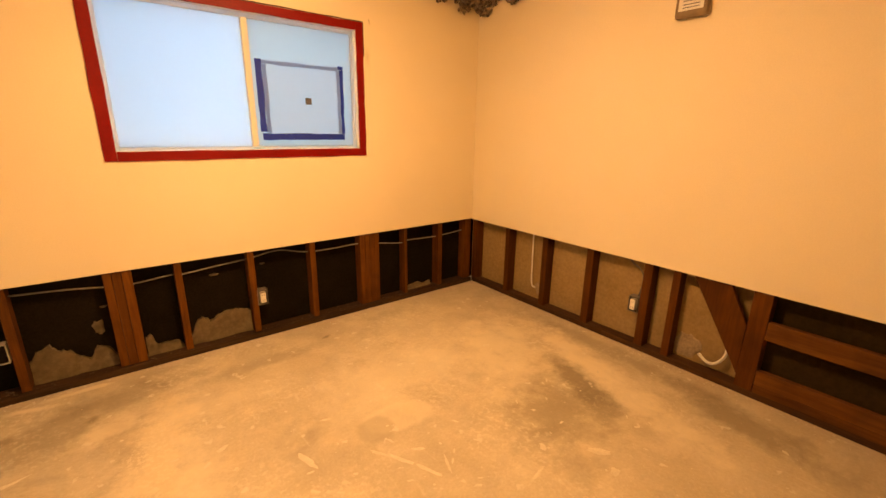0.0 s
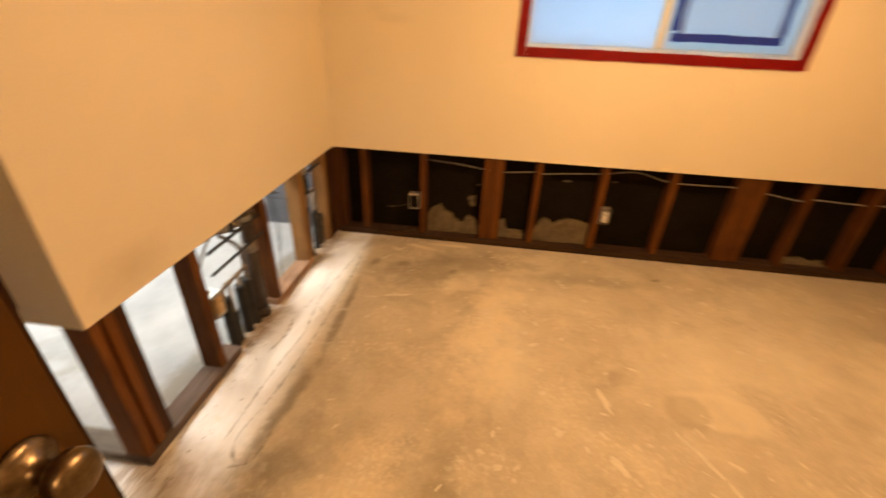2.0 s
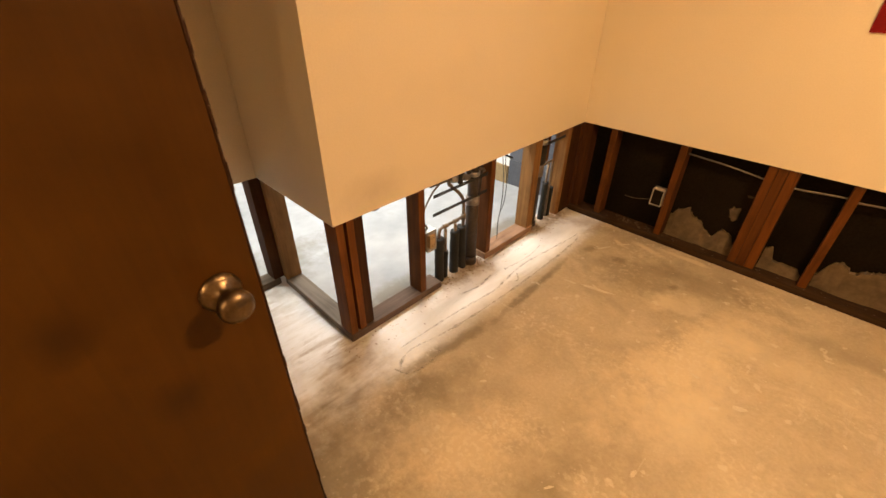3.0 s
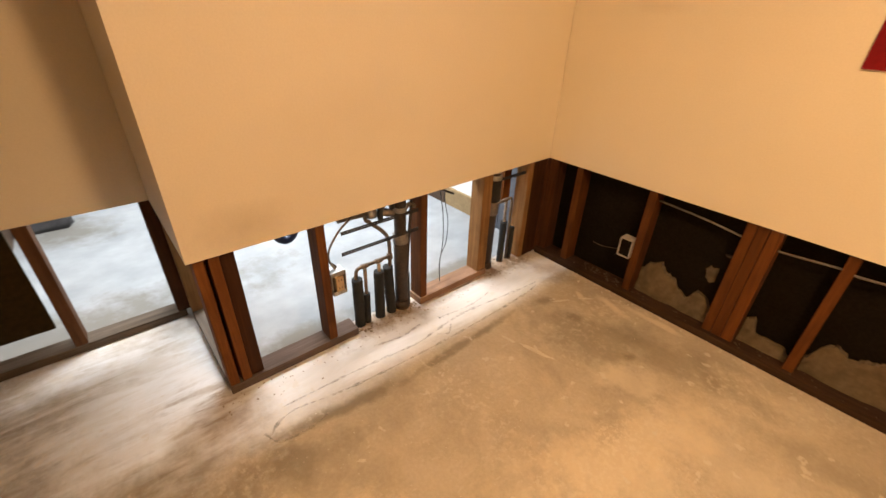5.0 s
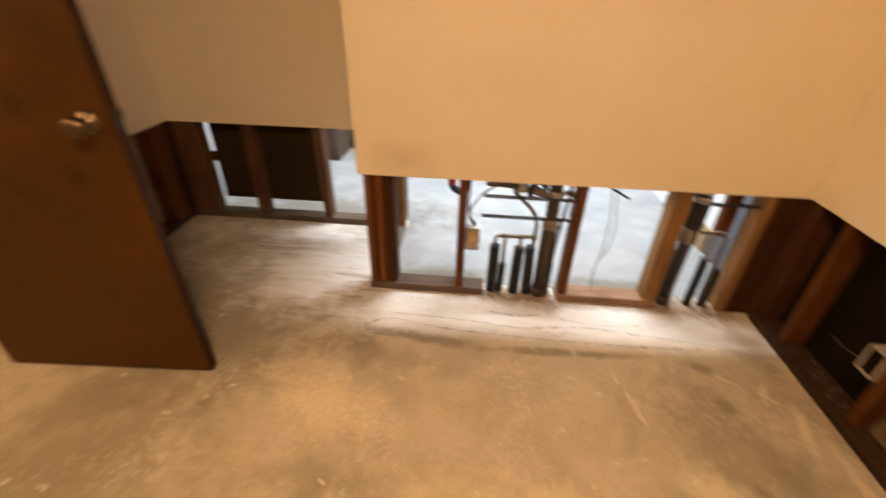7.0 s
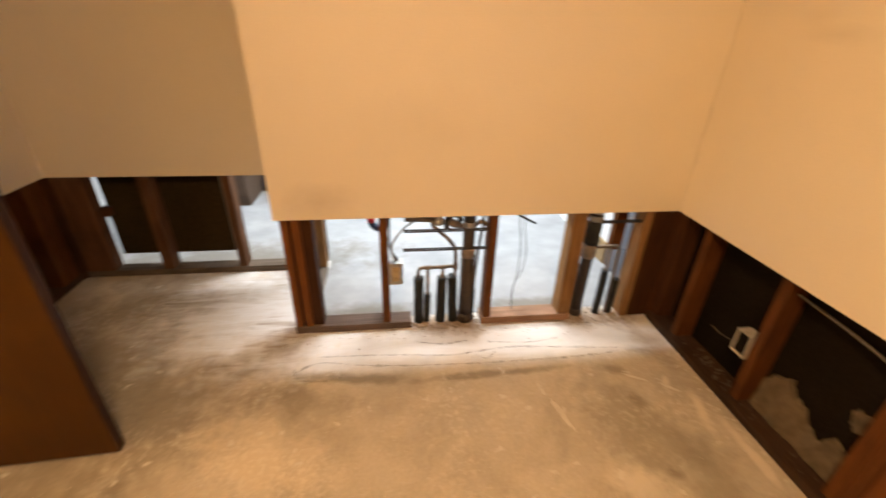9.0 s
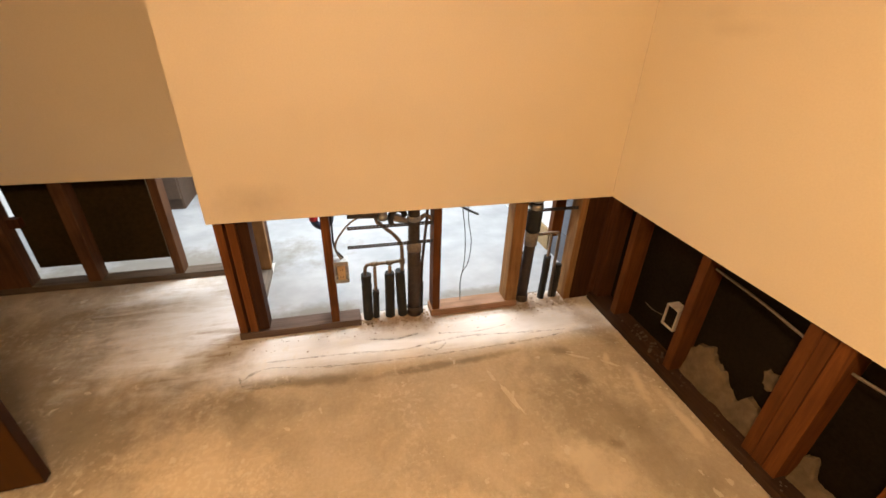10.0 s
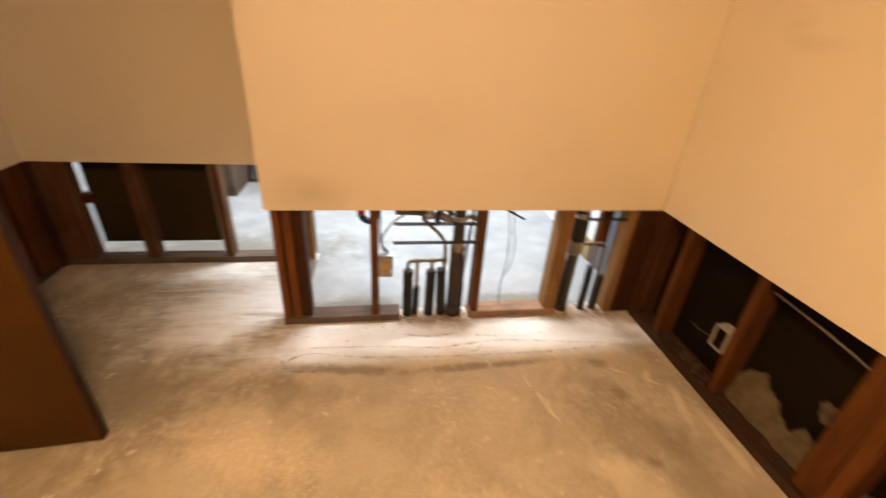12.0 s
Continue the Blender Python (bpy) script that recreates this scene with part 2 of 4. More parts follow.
def blot(nt, vec, at, size, turn=0.0, seed=0.0, rag=0.9):
    """A ragged stain's mask round a place: low inside, high outside."""
    mp = nt.nodes.new("ShaderNodeMapping")
    mp.vector_type = "TEXTURE"
    mp.inputs["Location"].default_value, mp.inputs["Scale"].default_value = at, size
    mp.inputs["Rotation"].default_value = (0, 0, radians(turn))
    nt.links.new(vec, mp.inputs["Vector"])
    ln = nt.nodes.new("ShaderNodeVectorMath")
    ln.operation = "LENGTH"
    nt.links.new(mp.outputs[0], ln.inputs[0])
    add = nt.nodes.new("ShaderNodeMath")
    add.operation = "MULTIPLY_ADD"
    n = node(nt, "ShaderNodeTexNoise", Scale=7.5, Detail=6.0, Roughness=0.66)
    off = nt.nodes.new("ShaderNodeVectorMath")
    off.inputs[1].default_value = (seed * 7.3, seed * 3.1, seed)
    nt.links.new(vec, off.inputs[0])
    nt.links.new(off.outputs[0], n.inputs["Vector"])
    nt.links.new(n.outputs["Fac"], add.inputs[0])
    add.inputs[1].default_value = 2 * rag
    nt.links.new(ln.outputs["Value"], add.inputs[2])
    less = nt.nodes.new("ShaderNodeMath")
    less.operation = "MULTIPLY"
    less.inputs[1].default_value = 0.4
    nt.links.new(add.outputs[0], less.inputs[0])
    return less.outputs[0]


def noise_colour(nt, vec, scale):
    n = node(nt, "ShaderNodeTexNoise", Scale=scale, Detail=3.0)
    nt.links.new(vec, n.inputs["Vector"])
    return n.outputs["Color"]


def glowing(name, colour, strength):
    m, nt, bsdf = nodes_of(name)
    bsdf.inputs["Base Color"].default_value = (*colour, 1)
    bsdf.inputs["Emission Color"].default_value = (*colour, 1)
    bsdf.inputs["Emission Strength"].default_value = strength
    return m


def thin_sheet(name, colour, share):
    m, nt, bsdf = nodes_of(name)
    bsdf.inputs["Base Color"].default_value = (*colour, 1)
    bsdf.inputs["Roughness"].default_value = 0.6
    tr, mx = nt.nodes.new("ShaderNodeBsdfTranslucent"), nt.nodes.new("ShaderNodeMixShader")
    tr.inputs[0].default_value = (*colour, 1)
    mx.inputs[0].default_value = share
    nt.links.new(bsdf.outputs[0], mx.inputs[1])
    nt.links.new(tr.outputs[0], mx.inputs[2])
    nt.links.new(mx.outputs[0], nt.nodes["Material Output"].inputs[0])
    return m


def door_veneer():
    """Old stained flush-door veneer: faint upright grain, blotchy stain, dark bruises and pale scuffs."""
    m, nt, bsdf = nodes_of("stained_door_veneer")
    v = coords(nt)
    grain, blotch = noise_tex(nt, coords(nt, (20, 20, 0.8)), 3.0, 6, 0.6, 0.4), noise_tex(nt, v, 3.2, 6, 0.62, 0.6)
    col = ramp(nt, blotch, [(0.30, (0.046, 0.0165, 0.0008)), (0.50, (0.067, 0.0250, 0.0014)), (0.70, (0.090, 0.0350, 0.0024))])
    col = mix(nt, 0.22, col, ramp(nt, grain, [(0.3, (0.042, 0.0145, 0.0007)), (0.7, (0.094, 0.036, 0.0028))]))
    for k, (y, z, w, h) in enumerate(((0.70, 1.62, 0.05, 0.05), (0.36, 1.50, 0.05, 0.09), (0.43, 1.36, 0.06, 0.10), (0.70, 1.40, 0.06, 0.035), (0.56, 1.25, 0.04, 0.04), (0.55, 0.99, 0.05, 0.06), (0.63, 0.80, 0.05, 0.06), (0.30, 0.7, 0.05, 0.05))):
        col = mix(nt, ramp(nt, blot(nt, v, (0, y, z), (1, w, h), 0, k * 1.7, 0.6), [(0.30, (0.55,) * 3), (0.60, (0, 0, 0))]), col, (0.022, 0.0075, 0.0009))
    col = mix(nt, ramp(nt, blot(nt, v, (0, 0.32, 1.56), (1, 0.03, 0.08), 0, 4.4, 0.6), [(0.30, (0.5,) * 3), (0.60, (0, 0, 0))]), col, (0.12, 0.07, 0.035))
    nt.links.new(col, bsdf.inputs["Base Color"])
    nt.links.new(ramp(nt, blotch, [(0.3, (0.42,) * 3), (0.7, (0.62,) * 3)]), bsdf.inputs["Roughness"])
    bsdf.inputs["Specular IOR Level"].default_value = 0.2
    bump(nt, bsdf, grain, 0.12, 0.001)
    return m


CONCRETE = concrete()
PAINT = surface("cream_wall_paint", (0.73, 0.63, 0.46), (0.80, 0.70, 0.53), 1.3, 160, 0.62, 0, 0.12)
nt = PAINT.node_tree
link = nt.nodes["Principled BSDF"].inputs["Base Color"].links[0]
col, v = link.from_socket, coords(nt)
for at, size, seed, most in (((0.0, -1.64, 0.69), (0.3, 0.13, 0.07), 1, 0.30), ((0.42, 0.0, 1.355), (0.12, 0.3, 0.025), 2, 0.16), ((0.33, 0.0, 1.40), (0.06, 0.3, 0.03), 5, 0.1),
                             ((2.64, 0.0, 1.86), (0.02, 0.3, 0.05), 3, 0.35), ((0.0, -1.2, 1.0), (0.3, 0.25, 0.12), 4, 0.08)):
    col = mix(nt, ramp(nt, blot(nt, v, at, size, 0, seed), [(0.36, (most,) * 3), (0.92, (0, 0, 0))]), col, (0.30, 0.23, 0.15))
nt.links.new(col, nt.nodes["Principled BSDF"].inputs["Base Color"])
GYPSUM = surface("gypsum_edge", (0.45, 0.38, 0.28), (0.62, 0.55, 0.44), 20, 150, 0.9)
PAPER_BACK = surface("drywall_backing_paper", (0.215, 0.140, 0.062), (0.34, 0.232, 0.112), 3, 50, 0.9)
FELT = surface("black_building_felt", (0.0052, 0.0034, 0.0018), (0.0140, 0.0098, 0.0056), 5, 80, 0.9, 0, 0.6, shine=0.06)
PANEL = surface("dark_panel_back", (0.021, 0.013, 0.0042), (0.042, 0.027, 0.0095), 3, 50, 0.9, shine=0.1)
STUD = timber("old_stud_timber", (0.060, 0.0185, 0.0036), (0.160, 0.055, 0.0105))
STUD_WEST = timber("orange_stud_timber", (0.072, 0.0225, 0.0050), (0.190, 0.068, 0.0155))
STUD_EAST = timber("deep_red_stud_timber", (0.046, 0.0135, 0.0025), (0.108, 0.035, 0.0066))
STUD_CLOSET = timber("dull_brown_stud_timber", (0.045, 0.019, 0.0075), (0.115, 0.052, 0.021))
SILL_CLOSET = timber("dusty_closet_sill_timber", (0.055, 0.040, 0.027), (0.150, 0.115, 0.082), 1)
PLATE_DUSTY = timber("dusty_sawn_sill", (0.085, 0.056, 0.042), (0.20, 0.145, 0.112), 1)
PLATE_PALE = timber("pale_sawn_sill", (0.125, 0.070, 0.040), (0.29, 0.175, 0.108), 1)
STUD_DARK = timber("dark_stud_timber", (0.026, 0.009, 0.003), (0.080, 0.029, 0.008))
# lighter grey copy of the sill timber, with bathroom light in its colour
LIT_SILL = timber("bathroom_lit_sill", (0.13, 0.10, 0.075), (0.27, 0.22, 0.17), 0)
# paler stud timber: the bathroom light on these studs is put into the colour
STUD_LIT = timber("bathroom_lit_stud_timber", (0.13, 0.062, 0.020), (0.33, 0.175, 0.066))
SILL = timber("dirty_sill_timber", (0.022, 0.010, 0.004), (0.075, 0.034, 0.014), 1)
PLATE_X = timber("sill_timber_crosswise", (0.024, 0.0125, 0.0062), (0.080, 0.042, 0.021), 0)
SLAT = timber("blocking_timber", (0.075, 0.026, 0.007), (0.18, 0.070, 0.018), 1)
PLASTER = surface("torn_plaster", (0.072, 0.050, 0.027), (0.155, 0.113, 0.064), 14, 34, 0.95, 0, 0.9)
DOOR_WOOD = door_veneer()
DOOR_EDGE = timber("worn_door_edge", (0.020, 0.008, 0.003), (0.05, 0.02, 0.008), 2, 0.05, 0.6)
BRASS = surface("worn_brass", (0.12, 0.084, 0.050), (0.24, 0.175, 0.11), 30, 200, 0.34, 1.0, 0.05)
RED_PAINT = surface("red_trim_paint", (0.155, 0.0012, 0.0025), (0.215, 0.002, 0.004), 9, 90, 0.5, 0, 0.15, shine=0.2)
VINYL = surface("white_window_vinyl", (0.78, 0.78, 0.74), (0.84, 0.84, 0.80), 5, 100, 0.4, 0, 0.05)
CREAM = surface("cream_window_bar", (0.72, 0.66, 0.50), (0.80, 0.74, 0.58), 5, 100, 0.5, 0, 0.05)
BLUE_TAPE = surface("blue_masking_tape", (0.0012, 0.016, 0.26), (0.003, 0.032, 0.40), 15, 120, 0.7)
GREY_TAPE = surface("grey_sheet_edge", (0.06, 0.06, 0.075), (0.11, 0.11, 0.13), 15, 120, 0.7)
GREY_FILM = thin_sheet("grey_film_edge", (0.60, 0.61, 0.68), 0.92)
GLASS_GREY = thin_sheet("greyer_frosted_glass", (0.73, 0.79, 0.81), 0.90)
SHEET = thin_sheet("taped_plastic_sheet", (0.84, 0.91, 0.98), 0.86)
GLASS = thin_sheet("frosted_window_glass", (0.80, 0.89, 0.98), 0.90)
# frame and bar made translucent so the sky backdrop gives them a daylight glow
FRAME_VINYL = thin_sheet("daylit_white_vinyl", (0.93, 0.94, 0.95), 0.85)
BAR_VINYL = thin_sheet("cream_vinyl", (0.84, 0.78, 0.62), 0.3)
SKY_GLOW = glowing("daylight_outside", (0.275, 0.60, 1.0), 1.5)
COPPER = surface("dull_copper", (0.10, 0.075, 0.052), (0.24, 0.185, 0.135), 20, 120, 0.5, 0.5, 0.3)
FOAM = surface("black_foam_sleeve", (0.0065, 0.007, 0.0065), (0.021, 0.021, 0.019), 12, 140, 0.9, 0, 0.7)
IRON = surface("brown_black_drain_pipe", (0.014, 0.0095, 0.007), (0.056, 0.037, 0.025), 12, 90, 0.6, 0, 0.5)
COUPLING = surface("grey_pipe_coupling", (0.10, 0.082, 0.065), (0.23, 0.195, 0.16), 20, 90, 0.5, 0, 0.3)
STEEL = surface("galvanised_steel", (0.26, 0.26, 0.25), (0.55, 0.54, 0.51), 25, 150, 0.42, 0.9, 0.2)
DARK_STEEL = surface("dark_strap_steel", (0.025, 0.023, 0.022), (0.075, 0.07, 0.065), 25, 150, 0.5, 0.7, 0.2)
OLD_WHITE = surface("dusty_white_plastic", (0.30, 0.275, 0.23), (0.45, 0.42, 0.36), 30, 120, 0.6, 0, 0.2)
WHITE_PLASTIC = surface("white_plastic", (0.60, 0.57, 0.50), (0.74, 0.71, 0.64), 25, 120, 0.5, 0, 0.1)
IVORY = surface("ivory_plastic", (0.36, 0.25, 0.13), (0.50, 0.37, 0.21), 25, 120, 0.45, 0, 0.1)
BLACK = surface("black_plastic", (0.008, 0.008, 0.009), (0.02, 0.02, 0.022), 12, 120, 0.5)
CABLE = surface("grey_cable_sheath", (0.10, 0.085, 0.065), (0.20, 0.175, 0.14), 25, 120, 0.6)
NAVY = surface("dark_blue_hose", (0.010, 0.014, 0.035), (0.022, 0.030, 0.065), 25, 120, 0.35)
RED_PLASTIC = surface("red_plastic", (0.42, 0.012, 0.016), (0.55, 0.02, 0.022), 25, 120, 0.4)
TILE = surface("slate_grey_tile", (0.060, 0.064, 0.075), (0.105, 0.11, 0.125), 6, 80, 0.3, 0, 0.05, (1, 1, 1), 0.12)
GROUT = surface("pale_grout", (0.26, 0.26, 0.26), (0.38, 0.38, 0.38), 20, 100, 0.9)
INSULATION = surface("dusty_torn_insulation", (0.06, 0.043, 0.030), (0.27, 0.20, 0.145), 16, 70, 0.98, 0, 1.0)
SILL_DIRT = surface("dark_sill_dirt", (0.045, 0.033, 0.021), (0.12, 0.09, 0.058), 20, 90, 0.98, 0, 1.0)
DIRT = surface("loose_dirt", (0.19, 0.135, 0.082), (0.37, 0.28, 0.185), 20, 90, 0.98, 0, 1.0)
SPOT = surface("pale_plaster_smear", (0.50, 0.445, 0.35), (0.66, 0.60, 0.49), 20, 120, 0.9, 0, 0.3)
STAIN = surface("dark_glue_line", (0.27, 0.235, 0.16), (0.40, 0.35, 0.25), 30, 120, 0.9)
nt = STAIN.node_tree
worn, clear = nt.nodes.new("ShaderNodeMixShader"), nt.nodes.new("ShaderNodeBsdfTransparent")
nt.links.new(ramp(nt, noise_tex(nt, coords(nt), 34, 5, 0.7), [(0.36, (0.50,) * 3), (0.60, (1.0,) * 3)]), worn.inputs[0])
nt.links.new(nt.nodes["Principled BSDF"].outputs[0], worn.inputs[1])
nt.links.new(clear.outputs[0], worn.inputs[2])
nt.links.new(worn.outputs[0], nt.nodes["Material Output"].inputs[0])
CARDBOARD = surface("brown_grey_cabinet_board", (0.050, 0.027, 0.013), (0.086, 0.049, 0.026), 4, 60, 0.7)
BATH_PAINT = surface("white_bathroom_paint", (0.70, 0.71, 0.70), (0.78, 0.79, 0.78), 2, 120, 0.6, 0, 0.1)
LAMP_GLOW = glowing("lit_lamp_glass", (1.0, 0.70, 0.38), 4.0)


# ---- mesh helpers ----
def box(bm, x0, x1, y0, y1, z0, z1, bevel=0.0):
    res = bmesh.ops.create_cube(bm, size=1.0)
    for v in res["verts"]:
        v.co = Vector((x0 + (v.co.x + 0.5) * (x1 - x0), y0 + (v.co.y + 0.5) * (y1 - y0), z0 + (v.co.z + 0.5) * (z1 - z0)))
    if bevel:
        edges = list({e for v in res["verts"] for e in v.link_edges})
        bmesh.ops.bevel(bm, geom=edges, offset=bevel, segments=2, affect="EDGES", profile=0.6)
    return bm


def smooth_path(points, steps=8):
    """Points along a Catmull-Rom curve."""
    p = [Vector(q) for q in points]
    if len(p) < 3:
        return p
    p = [2 * p[0] - p[1], *p, 2 * p[-1] - p[-2]]
    out = []
    for a, b, c, d in zip(p, p[1:], p[2:], p[3:]):
        for k in range(steps):
            t = k / steps
            out.append(0.5 * ((2 * b) + (c - a) * t + (2 * a - 5 * b + 4 * c - d) * t * t + (3 * b - a - 3 * c + d) * t ** 3))
    return out + [p[-2]]


def tube(bm, points, radius, sides=10, curved=True, wobble=0.0):
    path = smooth_path(points) if curved else [Vector(q) for q in points]
    rings, up = [], None
    for i, q in enumerate(path):
        d = (path[min(i + 1, len(path) - 1)] - path[max(i - 1, 0)]).normalized()
        if up is None:
            up = d.orthogonal().normalized()
        up = (up - d * up.dot(d)).normalized()
        side = d.cross(up)
        r = radius * (1 + wobble * noise.noise(q * 60))
        rings.append([bm.verts.new(q + r * (math.cos(a) * up + math.sin(a) * side)) for a in [math.tau * k / sides for k in range(sides)]])
    for r0, r1 in zip(rings, rings[1:]):
        for k in range(sides):
            f = bm.faces.new((r0[k], r0[(k + 1) % sides], r1[(k + 1) % sides], r1[k]))
            f.smooth = True
    bm.faces.new(rings[0][::-1])
    bm.faces.new(rings[-1])
    return bm


def lathe(bm, profile, m, sides=24):
    """A turned shape: (radius, height) pairs round the z axis of the pose m."""
    rings = [[bm.verts.new(m @ Vector((r * math.cos(a), r * math.sin(a), h))) for a in [math.tau * k / sides for k in range(sides)]] for r, h in profile]
    for r0, r1 in zip(rings, rings[1:]):
        for k in range(sides):
            f = bm.faces.new((r0[k], r0[(k + 1) % sides], r1[(k + 1) % sides], r1[k]))
            f.smooth = True
    bm.faces.new(rings[0][::-1])
    bm.faces.new(rings[-1])
    return bm


def finish(name, bm, material):
    bmesh.ops.recalc_face_normals(bm, faces=bm.faces)
    me = bpy.data.meshes.new(name)
    bm.to_mesh(me)
    bm.free()
    me.materials.append(material)
    return new(name, me)


def part(name, bm, material, parent, label=""):
    ob = finish(name, bm, material)
    ob.parent = parent
    return tagged(ob, label)


def thing(name, label, category, at=(0, 0, 0), group="", turn=0.0):
    ob = new(name)
    ob.empty_display_size = 0.1
    ob.matrix_world = pose(*at, 0, 0, turn)
    return tagged(ob, label, category, group)


def structure(name, bm, material, label, category):
    return tagged(finish(name, bm, material), label, category, kind="structure")


def rough_board(bm, x0, x1, y0, y1, z0, z1, cut=0.003):
    """A sawn board with eased edges."""
    return box(bm, x0, x1, y0, y1, z0, z1, cut)


CUT = 0.61        # height to which the drywall was cut away
TOP = 2.40        # ceiling
XE = 3.668         # face of the east wall
YS = -3.108        # face of the south wall
BOARD = 0.0127
DEEP = 0.102      # back of the studs, from the drywall's face

# ---- floor and ceiling ----
bm = bmesh.new()
box(bm, -3.3, 4.05, -6.3, 0.22, -0.15, 0.0)
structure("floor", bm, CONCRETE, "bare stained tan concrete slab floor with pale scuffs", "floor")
bm = bmesh.new()
box(bm, -3.3, 4.05, -6.3, 0.22, TOP, TOP + 0.1)
structure("ceiling", bm, PAINT, "plain cream painted ceiling above the stripped room", "ceiling")


def sheet(name, label, boxes, material=PAINT):
    bm = bmesh.new()
    for b in boxes:
        box(bm, *b)
    return structure(name, bm, material, label, "wall")


BATH_SLAB = surface("blue_grey_bathroom_slab", (0.205, 0.216, 0.219), (0.335, 0.341, 0.344), 2.6, 6.5, 0.75, 0, 0.1, (1, 0.8, 1))
nt = BATH_SLAB.node_tree
col, v = nt.nodes["Principled BSDF"].inputs["Base Color"].links[0].from_socket, coords(nt)
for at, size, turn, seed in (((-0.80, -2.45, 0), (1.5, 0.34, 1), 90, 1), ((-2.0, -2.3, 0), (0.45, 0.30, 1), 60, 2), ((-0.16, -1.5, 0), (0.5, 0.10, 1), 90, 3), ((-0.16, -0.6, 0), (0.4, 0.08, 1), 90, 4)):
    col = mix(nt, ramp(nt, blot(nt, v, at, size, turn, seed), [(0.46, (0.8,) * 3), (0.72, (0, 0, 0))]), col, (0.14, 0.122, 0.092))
nt.links.new(col, nt.nodes["Principled BSDF"].inputs["Base Color"])
bm = bmesh.new()
box(bm, -3.1, -0.108, -1.74, 0.03, 0.0005, 0.004)
box(bm, -3.1, -0.728, -3.65, -1.74, 0.0005, 0.004)
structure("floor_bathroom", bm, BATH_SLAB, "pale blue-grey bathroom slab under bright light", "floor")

# ---- north wall: drywall, window opening, studs, felt ----
WX0, WX1, WZ0, WZ1 = 1.157, 2.557, 1.247, 2.021
north = sheet("wall_north", "cream painted drywall cut off above the floor, studs exposed", [
    (0.0, WX0, 0.0, BOARD, CUT, TOP), (WX1, XE, 0.0, BOARD, CUT, TOP),
    (WX0, WX1, 0.0, BOARD, CUT, WZ0), (WX0, WX1, 0.0, BOARD, WZ1, TOP)])
for x0, x1, z0, z1 in ((-0.15, WX0, 0, TOP), (WX1, XE + 0.25, 0, TOP), (WX0, WX1, 0, WZ0), (WX0, WX1, WZ1, TOP)):
    bm = bmesh.new()
    box(bm, x0, x1, DEEP, 0.16, z0, z1)
    part("sheathing", bm, FELT, north, "black building felt behind the studs")
for x0, x1 in ((0.0, 0.0532), (0.1762, 0.2149), (0.5779, 0.6176), (0.9922, 1.0319), (1.0335, 1.0745), (1.0765, 1.121), (1.3213, 1.3591), (1.7279, 1.7676),
               (2.1412, 2.1819), (2.5333, 2.5729), (2.5749, 2.6146), (2.6165, 2.6562), (2.6581, 2.6978), (2.9379, 2.964), (3.2864, 3.3299), (3.5961, XE - 0.001)):
    bm = bmesh.new()
    under = x1 > WX0 and x0 < WX1
    rough_board(bm, x0, x1, BOARD + 0.002, DEEP - 0.001, 0.038, 1.15 if under else TOP)
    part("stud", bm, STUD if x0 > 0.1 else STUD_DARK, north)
bm = bmesh.new()
rough_board(bm, 0.0, XE, -0.012, DEEP - 0.001, 0.0, 0.0375)
part("bottom_plate", bm, PLATE_X, north, "dirty dark sill timber on the slab")

# ---- east wall ----
east = sheet("wall_east", "cream painted drywall cut off above the floor, studs exposed", [(XE, XE + BOARD, YS, 0.0, CUT - 0.006, TOP)])
bm = bmesh.new()
box(bm, XE + DEEP, XE + DEEP + 0.013, -2.207, 0.10, 0.0, TOP)
part("far_side_board", bm, PAPER_BACK, east, "brown-grey paper back of the far drywall")
bm = bmesh.new()
box(bm, XE + DEEP, XE + DEEP + 0.013, YS - 0.1, -2.2075, 0.0, TOP)
part("far_side_felt", bm, PANEL, east, "dark olive-brown board behind the blocking")
for y0, y1 in ((-0.0532, 0.0), (-0.4598, -0.4143), (-0.8567, -0.8083), (-1.2536, -1.2003), (-1.668, -1.615), (-1.8344, -1.7908), (-2.2845, -2.1993), (-2.904, -2.8653)):
    bm = bmesh.new()
    rough_board(bm, XE + BOARD + 0.002, XE + DEEP - 0.001, y0, y1, 0.0385, TOP)
    part("stud", bm, STUD_EAST, east)
bm = bmesh.new()
rough_board(bm, XE + BOARD + 0.002, XE + DEEP - 0.001, YS, 0.0, 0.0, 0.0375)
part("bottom_plate", bm, SILL, east, "dirty dark sill timber on the slab")
bm = bmesh.new()
brace = [(-1.868, 0.66), (-2.061, 0.66), (-2.1985, 0.396), (-2.1985, 0.110)]
lo = [bm.verts.new((XE + BOARD + 0.001, y, z)) for y, z in brace]
hi = [bm.verts.new((XE + BOARD + 0.036, y, z)) for y, z in brace]
bm.faces.new(lo), bm.faces.new(hi[::-1])
for k in range(4):
    bm.faces.new((lo[k], hi[k], hi[(k + 1) % 4], lo[(k + 1) % 4]))
bmesh.ops.bevel(bm, geom=list(bm.edges), offset=0.002, segments=1, affect="EDGES")
part("diagonal_brace", bm, STUD_EAST, east, "reddish let-in diagonal brace")
for z0, z1 in ((0.350, 0.450), (0.086, 0.168), (0.0385, 0.0845)):
    bm = bmesh.new()
    rough_board(bm, XE + BOARD + 0.001, XE + 0.05, YS, -2.287, z0, z1)
    part("blocking", bm, SLAT, east, "reddish horizontal blocking board")

